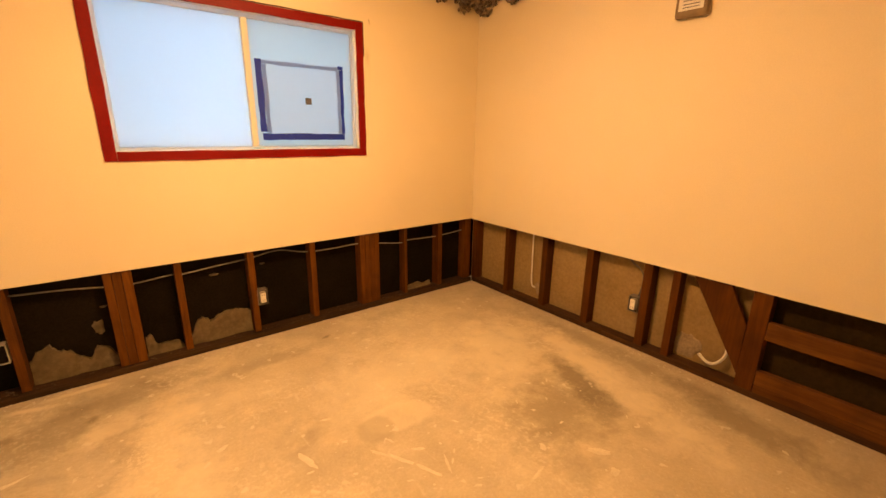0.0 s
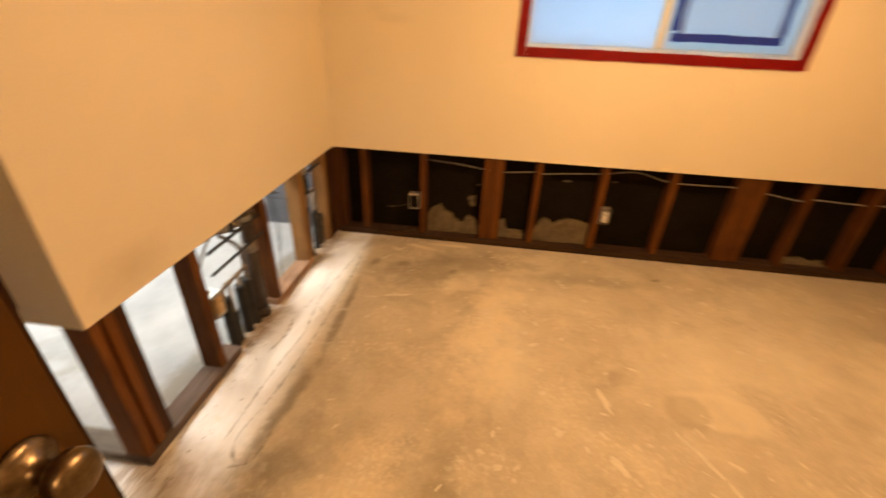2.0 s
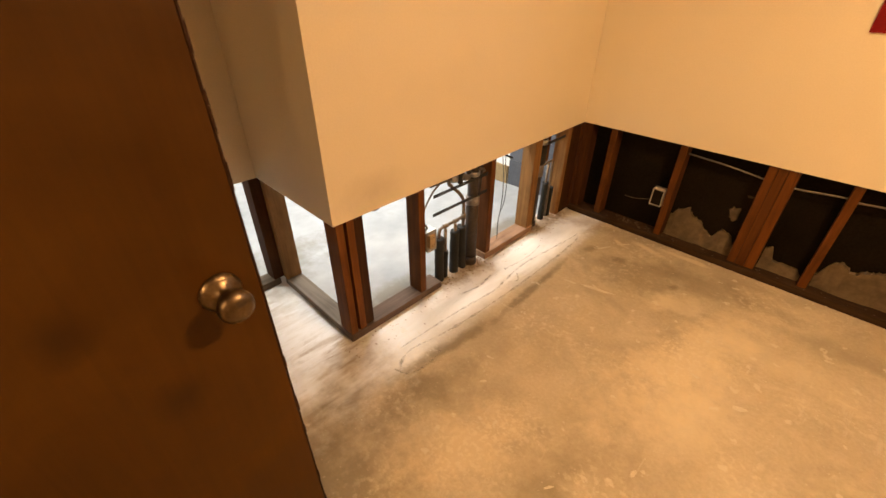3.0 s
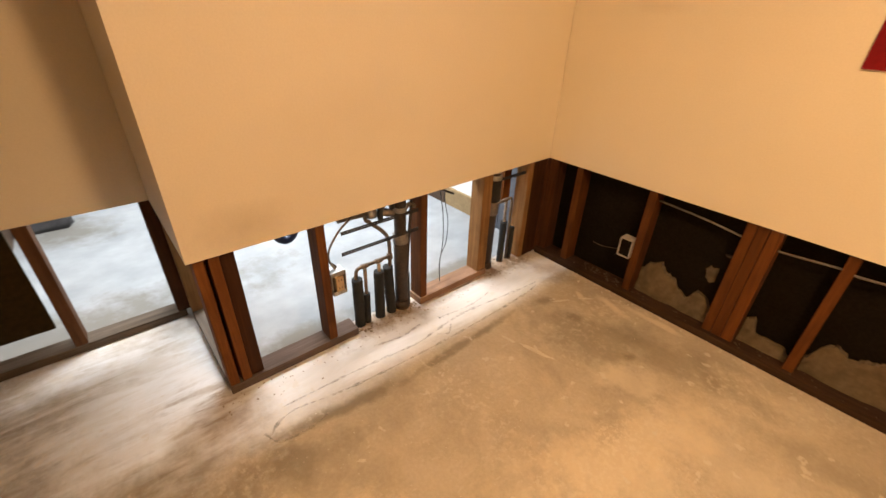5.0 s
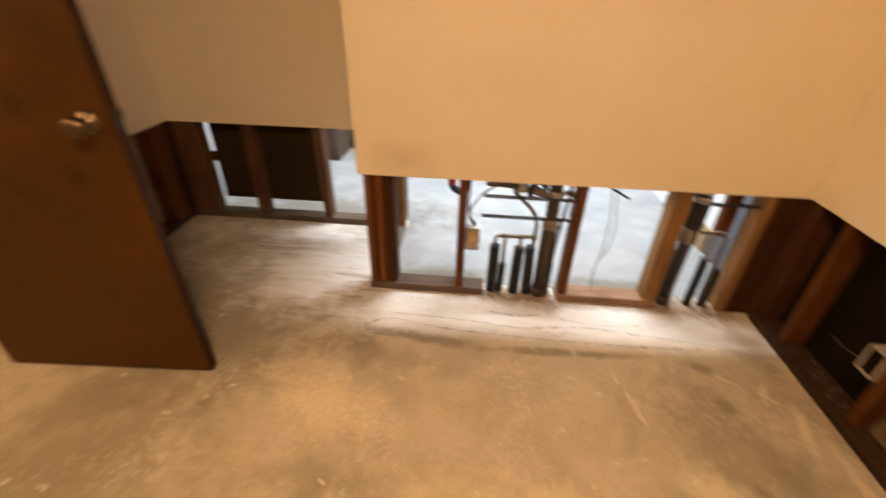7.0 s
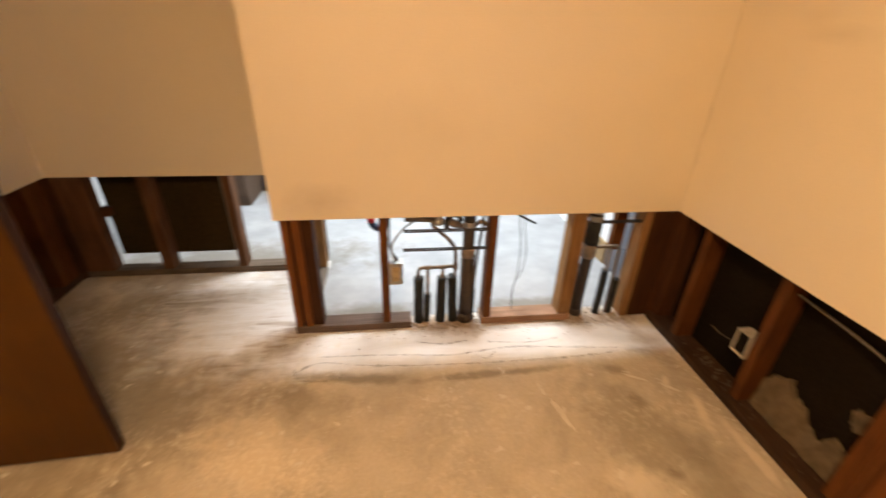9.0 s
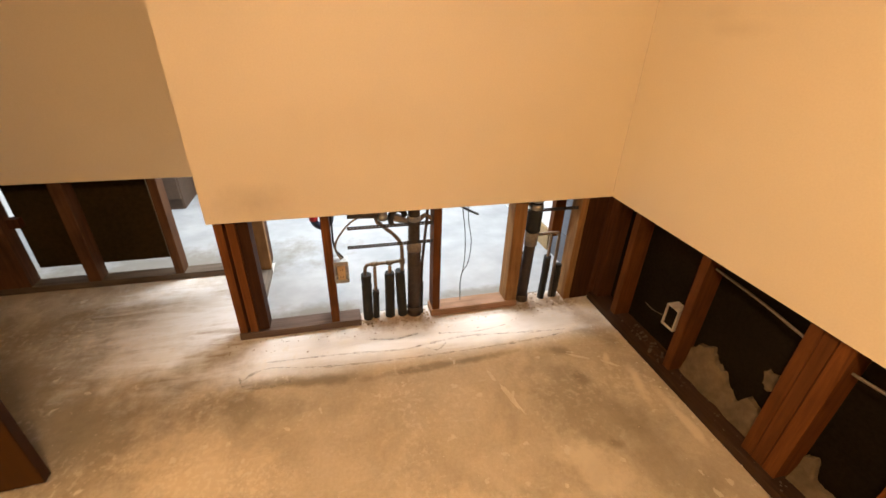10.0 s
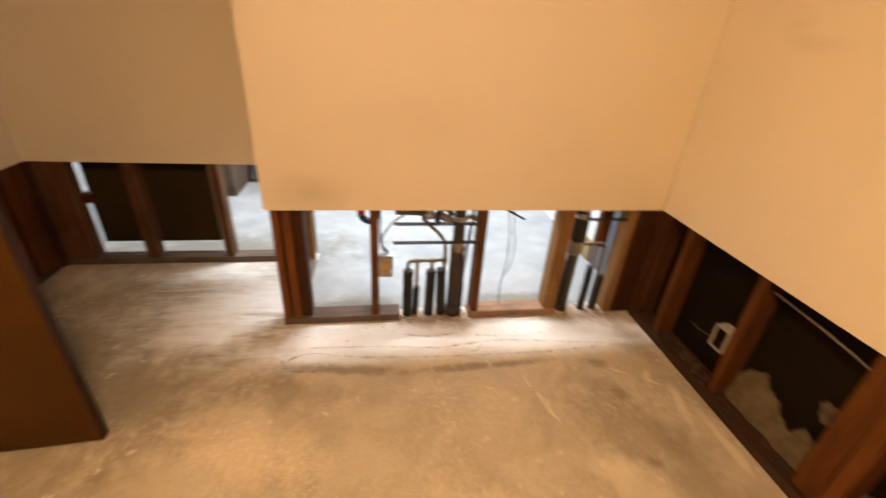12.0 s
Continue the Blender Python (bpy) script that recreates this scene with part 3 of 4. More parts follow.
# ---- west wall with the plumbing, open to the bathroom ----
WEND = -1.838
west = sheet("wall_west", "cream painted drywall cut off above the floor beside the closet", [(-BOARD, 0.0, WEND, -0.0005, CUT, TOP)])
bm = bmesh.new()
box(bm, -DEEP - BOARD, -DEEP, WEND + 0.11, 0.0, CUT + 0.01, TOP)
part("bathroom_board", bm, BATH_PAINT, west, "white board on the bathroom side")
for y0, y1 in ((-1.8198, -1.786), (-1.7734, -1.7395), (-1.4026, -1.3658), (-0.9002, -0.8625), (-0.503, -0.4375), (-0.150, -0.1125), (-0.1105, -0.002)):
    bm = bmesh.new()
    rough_board(bm, -DEEP + 0.001, -BOARD - 0.002, y0, y1, 0.0385 if y0 < -0.2 else 0.0, TOP)
    part("stud", bm, STUD_LIT if -0.55 < y0 < -0.12 else STUD_DARK if y0 > -0.12 else STUD_WEST, west)
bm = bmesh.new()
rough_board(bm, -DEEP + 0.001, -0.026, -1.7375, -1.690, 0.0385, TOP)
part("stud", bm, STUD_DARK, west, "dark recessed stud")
bm = bmesh.new()
box(bm, -0.099, -0.088, -1.787, -1.772, 0.0385, TOP)
box(bm, -0.099, -0.088, -1.7405, -1.7365, 0.0385, TOP)
part("spacer", bm, STUD_DARK, west)
for y0, y1 in ((-1.8237, -1.2632), (-0.908, -0.4337)):
    bm = bmesh.new()
    rough_board(bm, -DEEP + 0.001, -BOARD + 0.002, y0, y1, 0.0, 0.0375)
    part("bottom_plate", bm, PLATE_DUSTY if y0 < -1 else PLATE_PALE, west, "sawn-off sill timber on the slab")

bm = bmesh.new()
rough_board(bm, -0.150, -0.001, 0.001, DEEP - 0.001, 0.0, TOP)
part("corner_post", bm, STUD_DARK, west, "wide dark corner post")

# ---- closet walls ----
CX = -0.62
closet_n = sheet("wall_closet_north", "cream painted closet return wall cut off above the floor", [(CX, -BOARD, WEND, WEND + BOARD, CUT, TOP)])
bm = bmesh.new()
box(bm, CX - 0.115, -DEEP - BOARD, WEND + 0.11 - BOARD, WEND + 0.11, CUT, TOP)
part("bathroom_board", bm, BATH_PAINT, closet_n, "white board on the bathroom side")
for x0, x1 in ((-0.6293, -0.5885),):
    bm = bmesh.new()
    rough_board(bm, x0, x1, WEND + BOARD + 0.002, WEND + 0.096, 0.0385, TOP)
    part("stud", bm, STUD_LIT, closet_n)
bm = bmesh.new()
rough_board(bm, CX + 0.002, -DEEP - 0.002, WEND + BOARD + 0.002, WEND + 0.096, 0.0, 0.0375)
part("bottom_plate", bm, LIT_SILL, closet_n, "sill timber on the slab, coloured grey as lit from the bathroom")

closet_w = sheet("wall_closet_west", "cream painted closet back wall cut off above the floor", [(CX - BOARD, CX, YS, WEND + BOARD, CUT, TOP)])
for y0, y1 in ((-3.1, -2.952), (-2.6862, -2.6281), (-2.2603, -2.2167), (-1.8731, -1.7450)):
    bm = bmesh.new()
    rough_board(bm, CX - DEEP + 0.001, CX - BOARD - 0.002, y0, y1, 0.0385, TOP)
    part("stud", bm, STUD_DARK if y0 > -2.0 else STUD_CLOSET, closet_w)
bm = bmesh.new()
rough_board(bm, CX - DEEP + 0.001, CX - BOARD - 0.002, YS, WEND - 0.002, 0.0, 0.0375)
part("bottom_plate", bm, SILL_CLOSET, closet_w, "dusty sill timber on the slab")
bm = bmesh.new()
box(bm, CX - DEEP - 0.02, CX - DEEP, -2.932, -2.300, 0.105, 0.9)
part("back_panel", bm, PANEL, closet_w, "dark brown panel hanging behind the studs")
bm = bmesh.new()
rough_board(bm, CX - DEEP + 0.002, CX - DEEP + 0.042, -2.9515, -2.90, 0.36, 0.41)
part("blocking", bm, STUD_DARK, closet_w, "short dark block nailed to the stud")
bm = bmesh.new()
box(bm, CX - DEEP - 0.014, CX - DEEP, YS, WEND + 0.09, 0.9005, TOP)
part("bathroom_board", bm, BATH_PAINT, closet_w, "white board on the bathroom side")

# ---- south wall with the doorway ----

DX0, DX1, DZ = 0.555, 1.482, 2.04
south = sheet("wall_south", "cream painted drywall with the open doorway, cut off low", [
    (CX, DX0, YS - BOARD, YS, CUT, TOP), (DX1, XE, YS - BOARD, YS, CUT, TOP), (DX0, DX1, YS - BOARD, YS, DZ, TOP)])
for x0, x1 in ((CX - 0.0968, DX0), (DX1, XE + 0.0968)):
    bm = bmesh.new()
    box(bm, x0, x1, YS - DEEP - 0.013, YS - DEEP, 0.0, TOP)
    part("far_side_board", bm, PAPER_BACK, south, "brown paper back of the far drywall")
bm = bmesh.new()
box(bm, DX0, DX1, YS - DEEP - 0.013, YS - DEEP, DZ, TOP)
part("far_side_board", bm, PAPER_BACK, south)
for x0, x1 in ((-0.6002, -0.5179), (-0.513, -0.4743), (-0.1162, -0.0774), (0.2904, 0.3291), (0.500, 0.538), (1.452, 1.4907), (1.8876, 1.9263), (2.2748, 2.3135), (2.6717, 2.7104), (3.0589, 3.0976), (3.4461, 3.4848)):
    bm = bmesh.new()
    rough_board(bm, x0, x1, YS - DEEP + 0.001, YS - BOARD - 0.002, 0.0385, TOP)
    part("stud", bm, STUD, south)
bm = bmesh.new()
rough_board(bm, CX - 0.115, CX - 0.001, YS - 0.115, YS - 0.001, 0.0, TOP)
part("corner_post", bm, STUD_DARK, south, "dark corner post")
for x0, x1 in ((CX, DX0 - 0.029), (DX1 + 0.029, XE)):
    bm = bmesh.new()
    rough_board(bm, x0, x1, YS - DEEP + 0.001, YS - BOARD - 0.002, 0.0, 0.0375)
    part("bottom_plate", bm, PLATE_X, south)
bm = bmesh.new()
box(bm, 0.598, 0.630, YS - 0.03, YS + 0.010, 0.0, DZ, 0.002)
box(bm, DX1 - 0.018, DX1, YS - DEEP - 0.02, YS + 0.012, 0.0, DZ, 0.002)
box(bm, DX0, DX1, YS - DEEP - 0.02, YS + 0.012, DZ + 0.0005, DZ + 0.018, 0.002)
structure("door_frame", bm, CREAM, "cream painted timber door lining with worn edges", "door frame")

# ---- bathroom and hall shells ----
bm = bmesh.new()
box(bm, -3.2, -3.1, -6.2, 0.15, 0, TOP)
structure("wall_bathroom_west", bm, BATH_PAINT, "plain white painted bathroom wall", "wall")
bm = bmesh.new()
box(bm, -3.1, CX - DEEP - 0.02, -3.75, -3.65, 0, TOP)
structure("wall_bathroom_south", bm, BATH_PAINT, "plain white painted bathroom wall", "wall")
bm = bmesh.new()
box(bm, -0.555, -0.152, 0.03, 0.15, 0, TOP)
tile_wall = structure("wall_bathroom_north", bm, GROUT, "grey tiled shower wall with pale joints", "wall")
bm = bmesh.new()
box(bm, -0.098, 0.098, -0.008, 0.0, -0.098, 0.098, 0.0015)
bmesh.ops.recalc_face_normals(bm, faces=bm.faces)
tile_mesh = bpy.data.meshes.new("tile")
bm.to_mesh(tile_mesh)
bm.free()
tile_mesh.materials.append(TILE)
for i in range(2):
    for j in range(8):
        tile = new("tile", tile_mesh)
        tile.parent = tile_wall
        tile.location = (-0.255 - 0.2 * i, 0.0295, 0.1 + 0.2 * j)
bm = bmesh.new()
box(bm, -3.1, -0.5555, 0.03, 0.15, 0, TOP)
bath_n = structure("wall_bathroom_north_board", bm, BATH_PAINT, "white painted bathroom wall beside the tiles", "wall")
bm = bmesh.new()
box(bm, -0.90, -0.557, 0.010, 0.0295, 0, 0.145, 0.006)
part("baseboard", bm, PAPER_BACK, bath_n, "tan strip of bare board low on the wall")
bm = bmesh.new()
box(bm, -1.16, -0.902, 0.006, 0.0295, 0, 0.10, 0.006)
part("baseboard", bm, CARDBOARD, bath_n, "dark brown strip low on the wall")
bm = bmesh.new()
box(bm, CX - 0.1, CX - 0.0, -6.2, YS - DEEP - 0.015, 0, TOP)
structure("wall_hall_west", bm, PAINT, "plain cream painted hall wall", "wall")
bm = bmesh.new()
box(bm, CX, 3.2, -6.2, -6.1, 0, TOP)
structure("wall_hall_south", bm, PAINT, "plain cream painted hall wall", "wall")
bm = bmesh.new()
box(bm, 3.2, 3.3, -6.2, YS - DEEP - 0.015, 0, TOP)
structure("wall_hall_east", bm, PAINT, "plain cream painted hall wall", "wall")

# ---- window ----
def ragged_strip(x0, x1, z0, z1, y0, y1, rag):
    """A thin strip on the wall with uneven long edges."""
    bm = bmesh.new()
    flat = x1 - x0 > z1 - z0
    n = 26
    rows = []
    for k in range(n + 1):
        u = k / n
        jit = [rag * noise.noise(Vector((u * 11 * max(x1 - x0, z1 - z0), x0 + 7 * z0, side * 5.3))) * 1.6 for side in (0, 1)]
        ends = [((x0 + (x1 - x0) * u, z0 + jit[0]), (x0 + (x1 - x0) * u, z1 + jit[1]))] if flat else [((x0 + jit[0], z0 + (z1 - z0) * u), (x1 + jit[1], z0 + (z1 - z0) * u))]
        (ax, az), (bx, bz) = ends[0]
        rows.append([bm.verts.new(c) for c in ((ax, y0, az), (bx, y0, bz), (bx, y1, bz), (ax, y1, az))])
    for a, b in zip(rows, rows[1:]):
        for k in range(4):
            bm.faces.new((a[k], a[(k + 1) % 4], b[(k + 1) % 4], b[k]))
    bm.faces.new(rows[0])
    bm.faces.new(rows[-1][::-1])
    return bm


window = structure("window_1", box(bmesh.new(), WX0, WX1, 0.1025, 0.155, WZ0, WZ0 + 0.012), VINYL, "white two-pane window with red border, one pane papered over", "window")
for x0, x1, z0, z1 in ((1.105, 1.160, 1.200, 2.068), (2.554, 2.604, 1.200, 2.068), (1.1605, 2.5535, 1.200, 1.250), (1.1605, 2.5535, 2.018, 2.068)):
    bm = ragged_strip(x0, x1, z0, z1, -0.008, -0.0005, 0.0022)
    part("red_border", bm, RED_PAINT, window, "red painted flat window trim")
for x0, x1, z0, z1 in ((WX0, WX0 + 0.022, WZ0, WZ1), (WX1 - 0.022, WX1, WZ0, WZ1), (WX0 + 0.0225, WX1 - 0.0225, WZ0, WZ0 + 0.020), (WX0 + 0.0225, WX1 - 0.0225, WZ1 - 0.024, WZ1)):
    bm = bmesh.new()
    box(bm, x0, x1, 0.045, 0.099, z0, z1, 0.003)
    part("window_frame", bm, FRAME_VINYL, window)
for x0, x1, z0, z1 in ((WX0, WX0 + 0.003, WZ0, WZ1), (WX1 - 0.003, WX1, WZ0, WZ1), (WX0, WX1, WZ0, WZ0 + 0.003), (WX0, WX1, WZ1 - 0.003, WZ1)):
    bm = bmesh.new()
    box(bm, x0, x1, BOARD + 0.0005, 0.0445, z0, z1)
    part("reveal", bm, VINYL, window)
bm = bmesh.new()
box(bm, 1.846, 1.880, 0.035, 0.097, WZ0 + 0.021, WZ1 - 0.025, 0.003)
part("mullion", bm, BAR_VINYL, window, "cream upright bar between the panes")
for x0, x1, glass in ((WX0 + 0.0227, 1.8431, GLASS), (1.8837, WX1 - 0.0227, GLASS_GREY)):
    bm = bmesh.new()
    box(bm, x0, x1, 0.058, 0.062, WZ0 + 0.021, WZ1 - 0.025)
    pane = part("pane", bm, glass, window)
    pane.visible_shadow = False
# thin brown strips draw the shadow gap and unpainted edge round the trim
for x0, x1, z0, z1 in ((1.72, 2.612, 2.0705, 2.077), (2.607, 2.613, 1.86, 2.070)):
    part("shadow_gap_line", ragged_strip(x0, x1, z0, z1, -0.004, -0.0005, 0.002), CARDBOARD, window, "brown strip for the shadowed gap and bare edge beside the red trim")
bm = bmesh.new()
tube(bm, [(2.655, -0.012, 2.065), (2.655, -0.010, 2.085), (2.655, -0.0005, 2.095)], 0.003, 8)
part("hook", bm, GYPSUM, window, "small dull metal curtain hook beside the trim")
bm = bmesh.new()
box(bm, 0.9, 2.95, 0.60, 0.61, 0.7, 2.7)
structure("backdrop", bm, SKY_GLOW, "pale blue daylight outside the window", "sky")

paper = thing("taped_sheet", "pale plastic sheet held on the window pane with blue tape", "plastic sheet", (2.19, 0.052, 1.548))
bm = bmesh.new()
n = 14
grid = [[bm.verts.new((-0.27 + 0.54 * i / n, 0.0025 * noise.noise(Vector((i * 0.7, j * 0.7, 3))), -0.215 + 0.44 * j / n)) for i in range(n + 1)] for j in range(n + 1)]
for j in range(n):
    for i in range(n):
        bm.faces.new((grid[j][i], grid[j][i + 1], grid[j + 1][i + 1], grid[j + 1][i])).smooth = True
part("plastic_sheet", bm, SHEET, paper)
for x0, x1, z0, z1, mt in ((-0.287, -0.250, -0.19, 0.235, BLUE_TAPE), (0.256, 0.280, -0.20, 0.215, BLUE_TAPE), (-0.278, 0.275, -0.240, -0.200, BLUE_TAPE), (0.246, 0.282, 0.2155, 0.240, BLUE_TAPE),
                           (-0.248, 0.245, 0.208, 0.230, GREY_FILM), (-0.2485, -0.222, -0.198, 0.206, GREY_FILM), (0.234, 0.2555, -0.198, 0.206, GREY_FILM)):
    part("tape_strip", ragged_strip(x0, x1, z0, z1, -0.006, -0.004, 0.003), mt, paper, "blue masking tape" if mt is BLUE_TAPE else "greyish folded film edge")
bm = bmesh.new()
box(bm, 0.010, 0.050, -0.0065, -0.0045, -0.015, 0.025)
part("dark_square", bm, GREY_TAPE, paper, "small dark grey square patch")

# ---- door ----
door = thing("door", "brown stained flush timber door standing open on bare concrete", "door", (0.634, -3.104, 0.012), turn=3.0)
bm = bmesh.new()
box(bm, -0.0345, -0.0005, 0.004, 0.794, 0.0, 2.02, 0.002)
part("door_leaf", bm, DOOR_WOOD, door)
bm = bmesh.new()
box(bm, -0.035, 0.0, 0.7945, 0.798, 0.0, 2.02, 0.0015)
part("door_edge", bm, DOOR_EDGE, door, "dark worn leading edge")
bm = bmesh.new()
rnd = random.Random(11)
for z in (0.06, 0.21, 0.33, 0.52, 0.61, 0.74, 1.13, 1.21, 1.24, 1.31, 1.36, 1.43, 1.47, 1.58, 1.74):
    tall, wide = rnd.uniform(0.015, 0.05), rnd.uniform(0.003, 0.008)
    ring = [bm.verts.new((0.0008, 0.7985 - wide * max(0.0, math.sin(math.pi * k / 6)) * rnd.uniform(0.6, 1.2), z + tall * (k / 6 - 0.5))) for k in range(7)]
    tip = [bm.verts.new((0.0008, 0.7988, z + tall * (k / 6 - 0.5))) for k in range(7)]
    for k in range(6):
        bm.faces.new((ring[k], ring[k + 1], tip[k + 1], tip[k]))
part("chipped_edge", bm, DOOR_EDGE, door, "dark splintered chips along the leading edge")
for side in (0, 1):
    bm = bmesh.new()
    m = pose(0.0 if side == 0 else -0.035, 0.733, 0.955, 0, 90 if side == 0 else -90, 0)
    lathe(bm, [(0.033, 0.0), (0.033, 0.004), (0.026, 0.010), (0.013, 0.014), (0.0115, 0.030), (0.019, 0.036), (0.026, 0.044), (0.0275, 0.053), (0.025, 0.061), (0.017, 0.066), (0.006, 0.068)], m)
    part("knob", bm, BRASS, door, "worn brass round knob")
bm = bmesh.new()
box(bm, -0.029, -0.006, 0.7982, 0.8002, 0.930, 0.990, 0.0005)
part("latch_plate", bm, DARK_STEEL, door)
for z in (0.1936, 0.968, 1.82):
    bm = bmesh.new()
    tube(bm, [(0.006, 0.0, z - 0.045), (0.006, 0.0, z + 0.045)], 0.006, 10, False)
    box(bm, 0.0, 0.0025, 0.002, 0.035, z - 0.043, z + 0.043)
    part("hinge", bm, BRASS, door)


# ---- electrical ----
def outlet(at, turn, body, face, label, ears=True):
    t = thing("electrical_outlet", label, "outlet", at, "outlets in the open walls", turn)
    bm = bmesh.new()
    for b in ((-0.033, -0.029, -0.052, 0.052), (0.029, 0.033, -0.052, 0.052), (-0.0285, 0.0285, 0.048, 0.052), (-0.0285, 0.0285, -0.052, -0.048)):
        box(bm, b[0], b[1], -0.004, 0.052, b[2], b[3])
    box(bm, -0.0285, 0.0285, 0.048, 0.052, -0.0475, 0.0475)
    part("box", bm, body, t)
    for z in (-0.047, 0.047) if face and ears else ():
        bm = bmesh.new()
        box(bm, -0.030, 0.030, -0.0075, -0.0045, z - 0.010, z + 0.010, 0.001)
        part("ear", bm, body, t)
    if face:
        bm = bmesh.new()
        box(bm, -0.018, 0.018, -0.014, 0.02, -0.036, 0.036, 0.004)
        dev = part("receptacle", bm, face, t)
        for z in (-0.019, 0.019):
            for x in (-0.006, 0.006):
                bm = bmesh.new()
                box(bm, x - 0.0012, x + 0.0012, -0.0150, -0.0142, z - 0.005, z + 0.005)
                part("slot", bm, BLACK, dev)
    else:
        # black block fills the empty box in place of its shaded inside
        bm = bmesh.new()
        box(bm, -0.0285, 0.0285, 0.006, 0.0475, -0.0475, 0.0475)
        part("shade_fill", bm, FELT, t)
    return t


outlet((0.5382, 0.0116, 0.270), 0, OLD_WHITE, None, "empty white plastic outlet box fixed beside a stud")
outlet((1.797, 0.0136, 0.278), 0, COUPLING, WHITE_PLASTIC, "white receptacle in a bare metal box beside a stud", False)
outlet((-0.0116, -1.3339, 0.322), 90, STEEL, IVORY, "ivory receptacle in a bare metal box beside a stud")
outlet((XE + 0.010, -1.580, 0.308), -90, COUPLING, WHITE_PLASTIC, "white receptacle in a bare metal box on the east studs", False)


def wire(name, label, points, r=0.0045, mat=CABLE, category="cable", group="", cable_sides=8):
    bm = bmesh.new()
    c = Vector(points[0])
    tube(bm, [Vector(p) - c for p in points], r, cable_sides)
    ob = finish(name, bm, mat)
    ob.location = c
    return tagged(ob, label, category, group)


# cable along the north studs, sagging from hole to hole
pts = [(0.6195, 0.0532, 0.555), (0.8228, 0.0561, 0.540), (0.997, 0.0532, 0.520), (1.1229, 0.0532, 0.512), (1.3165, 0.0532, 0.528), (1.3649, 0.0532, 0.520), (1.5488, 0.0581, 0.535), (1.7424, 0.0532, 0.552),
       (1.936, 0.0581, 0.575), (2.1296, 0.0532, 0.533), (2.3232, 0.0581, 0.525), (2.5362, 0.0532, 0.530), (2.7104, 0.0532, 0.508), (2.9234, 0.0532, 0.478), (3.0008, 0.0532, 0.492), (3.2912, 0.0532, 0.483), (3.5816, 0.0532, 0.50)]
wire("cable_run", "grey sheathed cable run through the north studs", pts, 0.0048)
wire("outlet_cable", "short grey cable feeding the empty outlet box", [(0.52, 0.03, 0.245), (0.46, 0.04, 0.225), (0.40, 0.05, 0.205), (0.34, 0.06, 0.20)], 0.0022, SILL_DIRT)
wire("outlet_cable", "grey cable rising from the metal outlet box", [(-0.0387, -1.331, 0.375), (-0.0436, -1.3504, 0.42), (-0.0484, -1.3407, 0.47), (-0.0484, -1.2874, 0.54), (-0.0484, -1.21, 0.60), (-0.0484, -1.181, 0.70)], 0.0045)
wire("outlet_cable", "dark cable rising along the stud", [(-0.0484, -1.3213, 0.375), (-0.0581, -1.3552, 0.43), (-0.0581, -1.3571, 0.55), (-0.0581, -1.3571, 0.70)], 0.0045, BLACK)
wire("white_pipe", "thin white plastic pipe standing in the east wall", [(XE + 0.06, -0.6776, 0.64), (XE + 0.06, -0.6824, 0.40), (XE + 0.055, -0.697, 0.18), (XE + 0.05, -0.7357, 0.15)], 0.0055, WHITE_PLASTIC, "pipe")
wire("white_hose", "white plastic hose end curling in the east wall", [(XE + 0.05, -1.992, 0.125), (XE + 0.05, -2.045, 0.090), (XE + 0.05, -2.098, 0.115), (XE + 0.055, -2.128, 0.20), (XE + 0.07, -2.10, 0.38), (XE + 0.085, -2.07, 0.60)], 0.0085, WHITE_PLASTIC, "hose")
wire("outlet_cable", "grey cable arching above the east outlet", [(XE + 0.04, -1.592, 0.36), (XE + 0.05, -1.604, 0.45), (XE + 0.05, -1.585, 0.53), (XE + 0.06, -1.50, 0.585), (XE + 0.06, -1.45, 0.7)], 0.0045)
wire("loose_wire", "thin loose grey wire hanging in the open bay", [(-0.0581, -0.7647, 0.70), (-0.0581, -0.7502, 0.56), (-0.0532, -0.7357, 0.45), (-0.0532, -0.7308, 0.30), (-0.0581, -0.7454, 0.16), (-0.0581, -0.7405, 0.06)], 0.0022, DARK_STEEL, "wire", "loose wires")
wire("loose_wire", "thin loose grey wire hanging in the open bay", [(-0.0581, -0.7308, 0.70), (-0.0581, -0.7212, 0.52), (-0.0532, -0.7018, 0.40), (-0.0532, -0.7115, 0.28), (-0.0561, -0.7434, 0.20), (-0.0581, -0.7405, 0.05)], 0.0020, DARK_STEEL, "wire", "loose wires")
wire("cable_stub", "cut stub of dark cable sticking out below the drywall", [(-0.0581, -0.8131, 0.66), (-0.0532, -0.7744, 0.60), (-0.0484, -0.7163, 0.565), (-0.0484, -0.6776, 0.545)], 0.0055, DARK_STEEL, "cable")


# ---- plumbing ----
def riser(name, label, y, x, r, lean, bands, top=0.9):
    """A standing drain pipe with its couplings."""
    t = thing(name, label, "pipe", (x, y, 0.0), "drain pipes in the west wall")
    bm = bmesh.new()
    tube(bm, [(0, 0, -0.02), (0, lean * 0.5, top * 0.5), (0, lean, top)], r, 20, False)
    part("pipe", bm, IRON, t)
    for z0, z1, grow, mat in bands:
        bm = bmesh.new()
        k0, k1 = lean * z0 / top, lean * z1 / top
        lathe(bm, [(r + 0.001, 0), (r + grow, 0.003), (r + grow, (z1 - z0) * 0.5), (r + grow, z1 - z0 - 0.003), (r + 0.001, z1 - z0)], Matrix.Translation((0, (k0 + k1) / 2, z0)), 20)
        part("coupling", bm, mat, t)
    return t


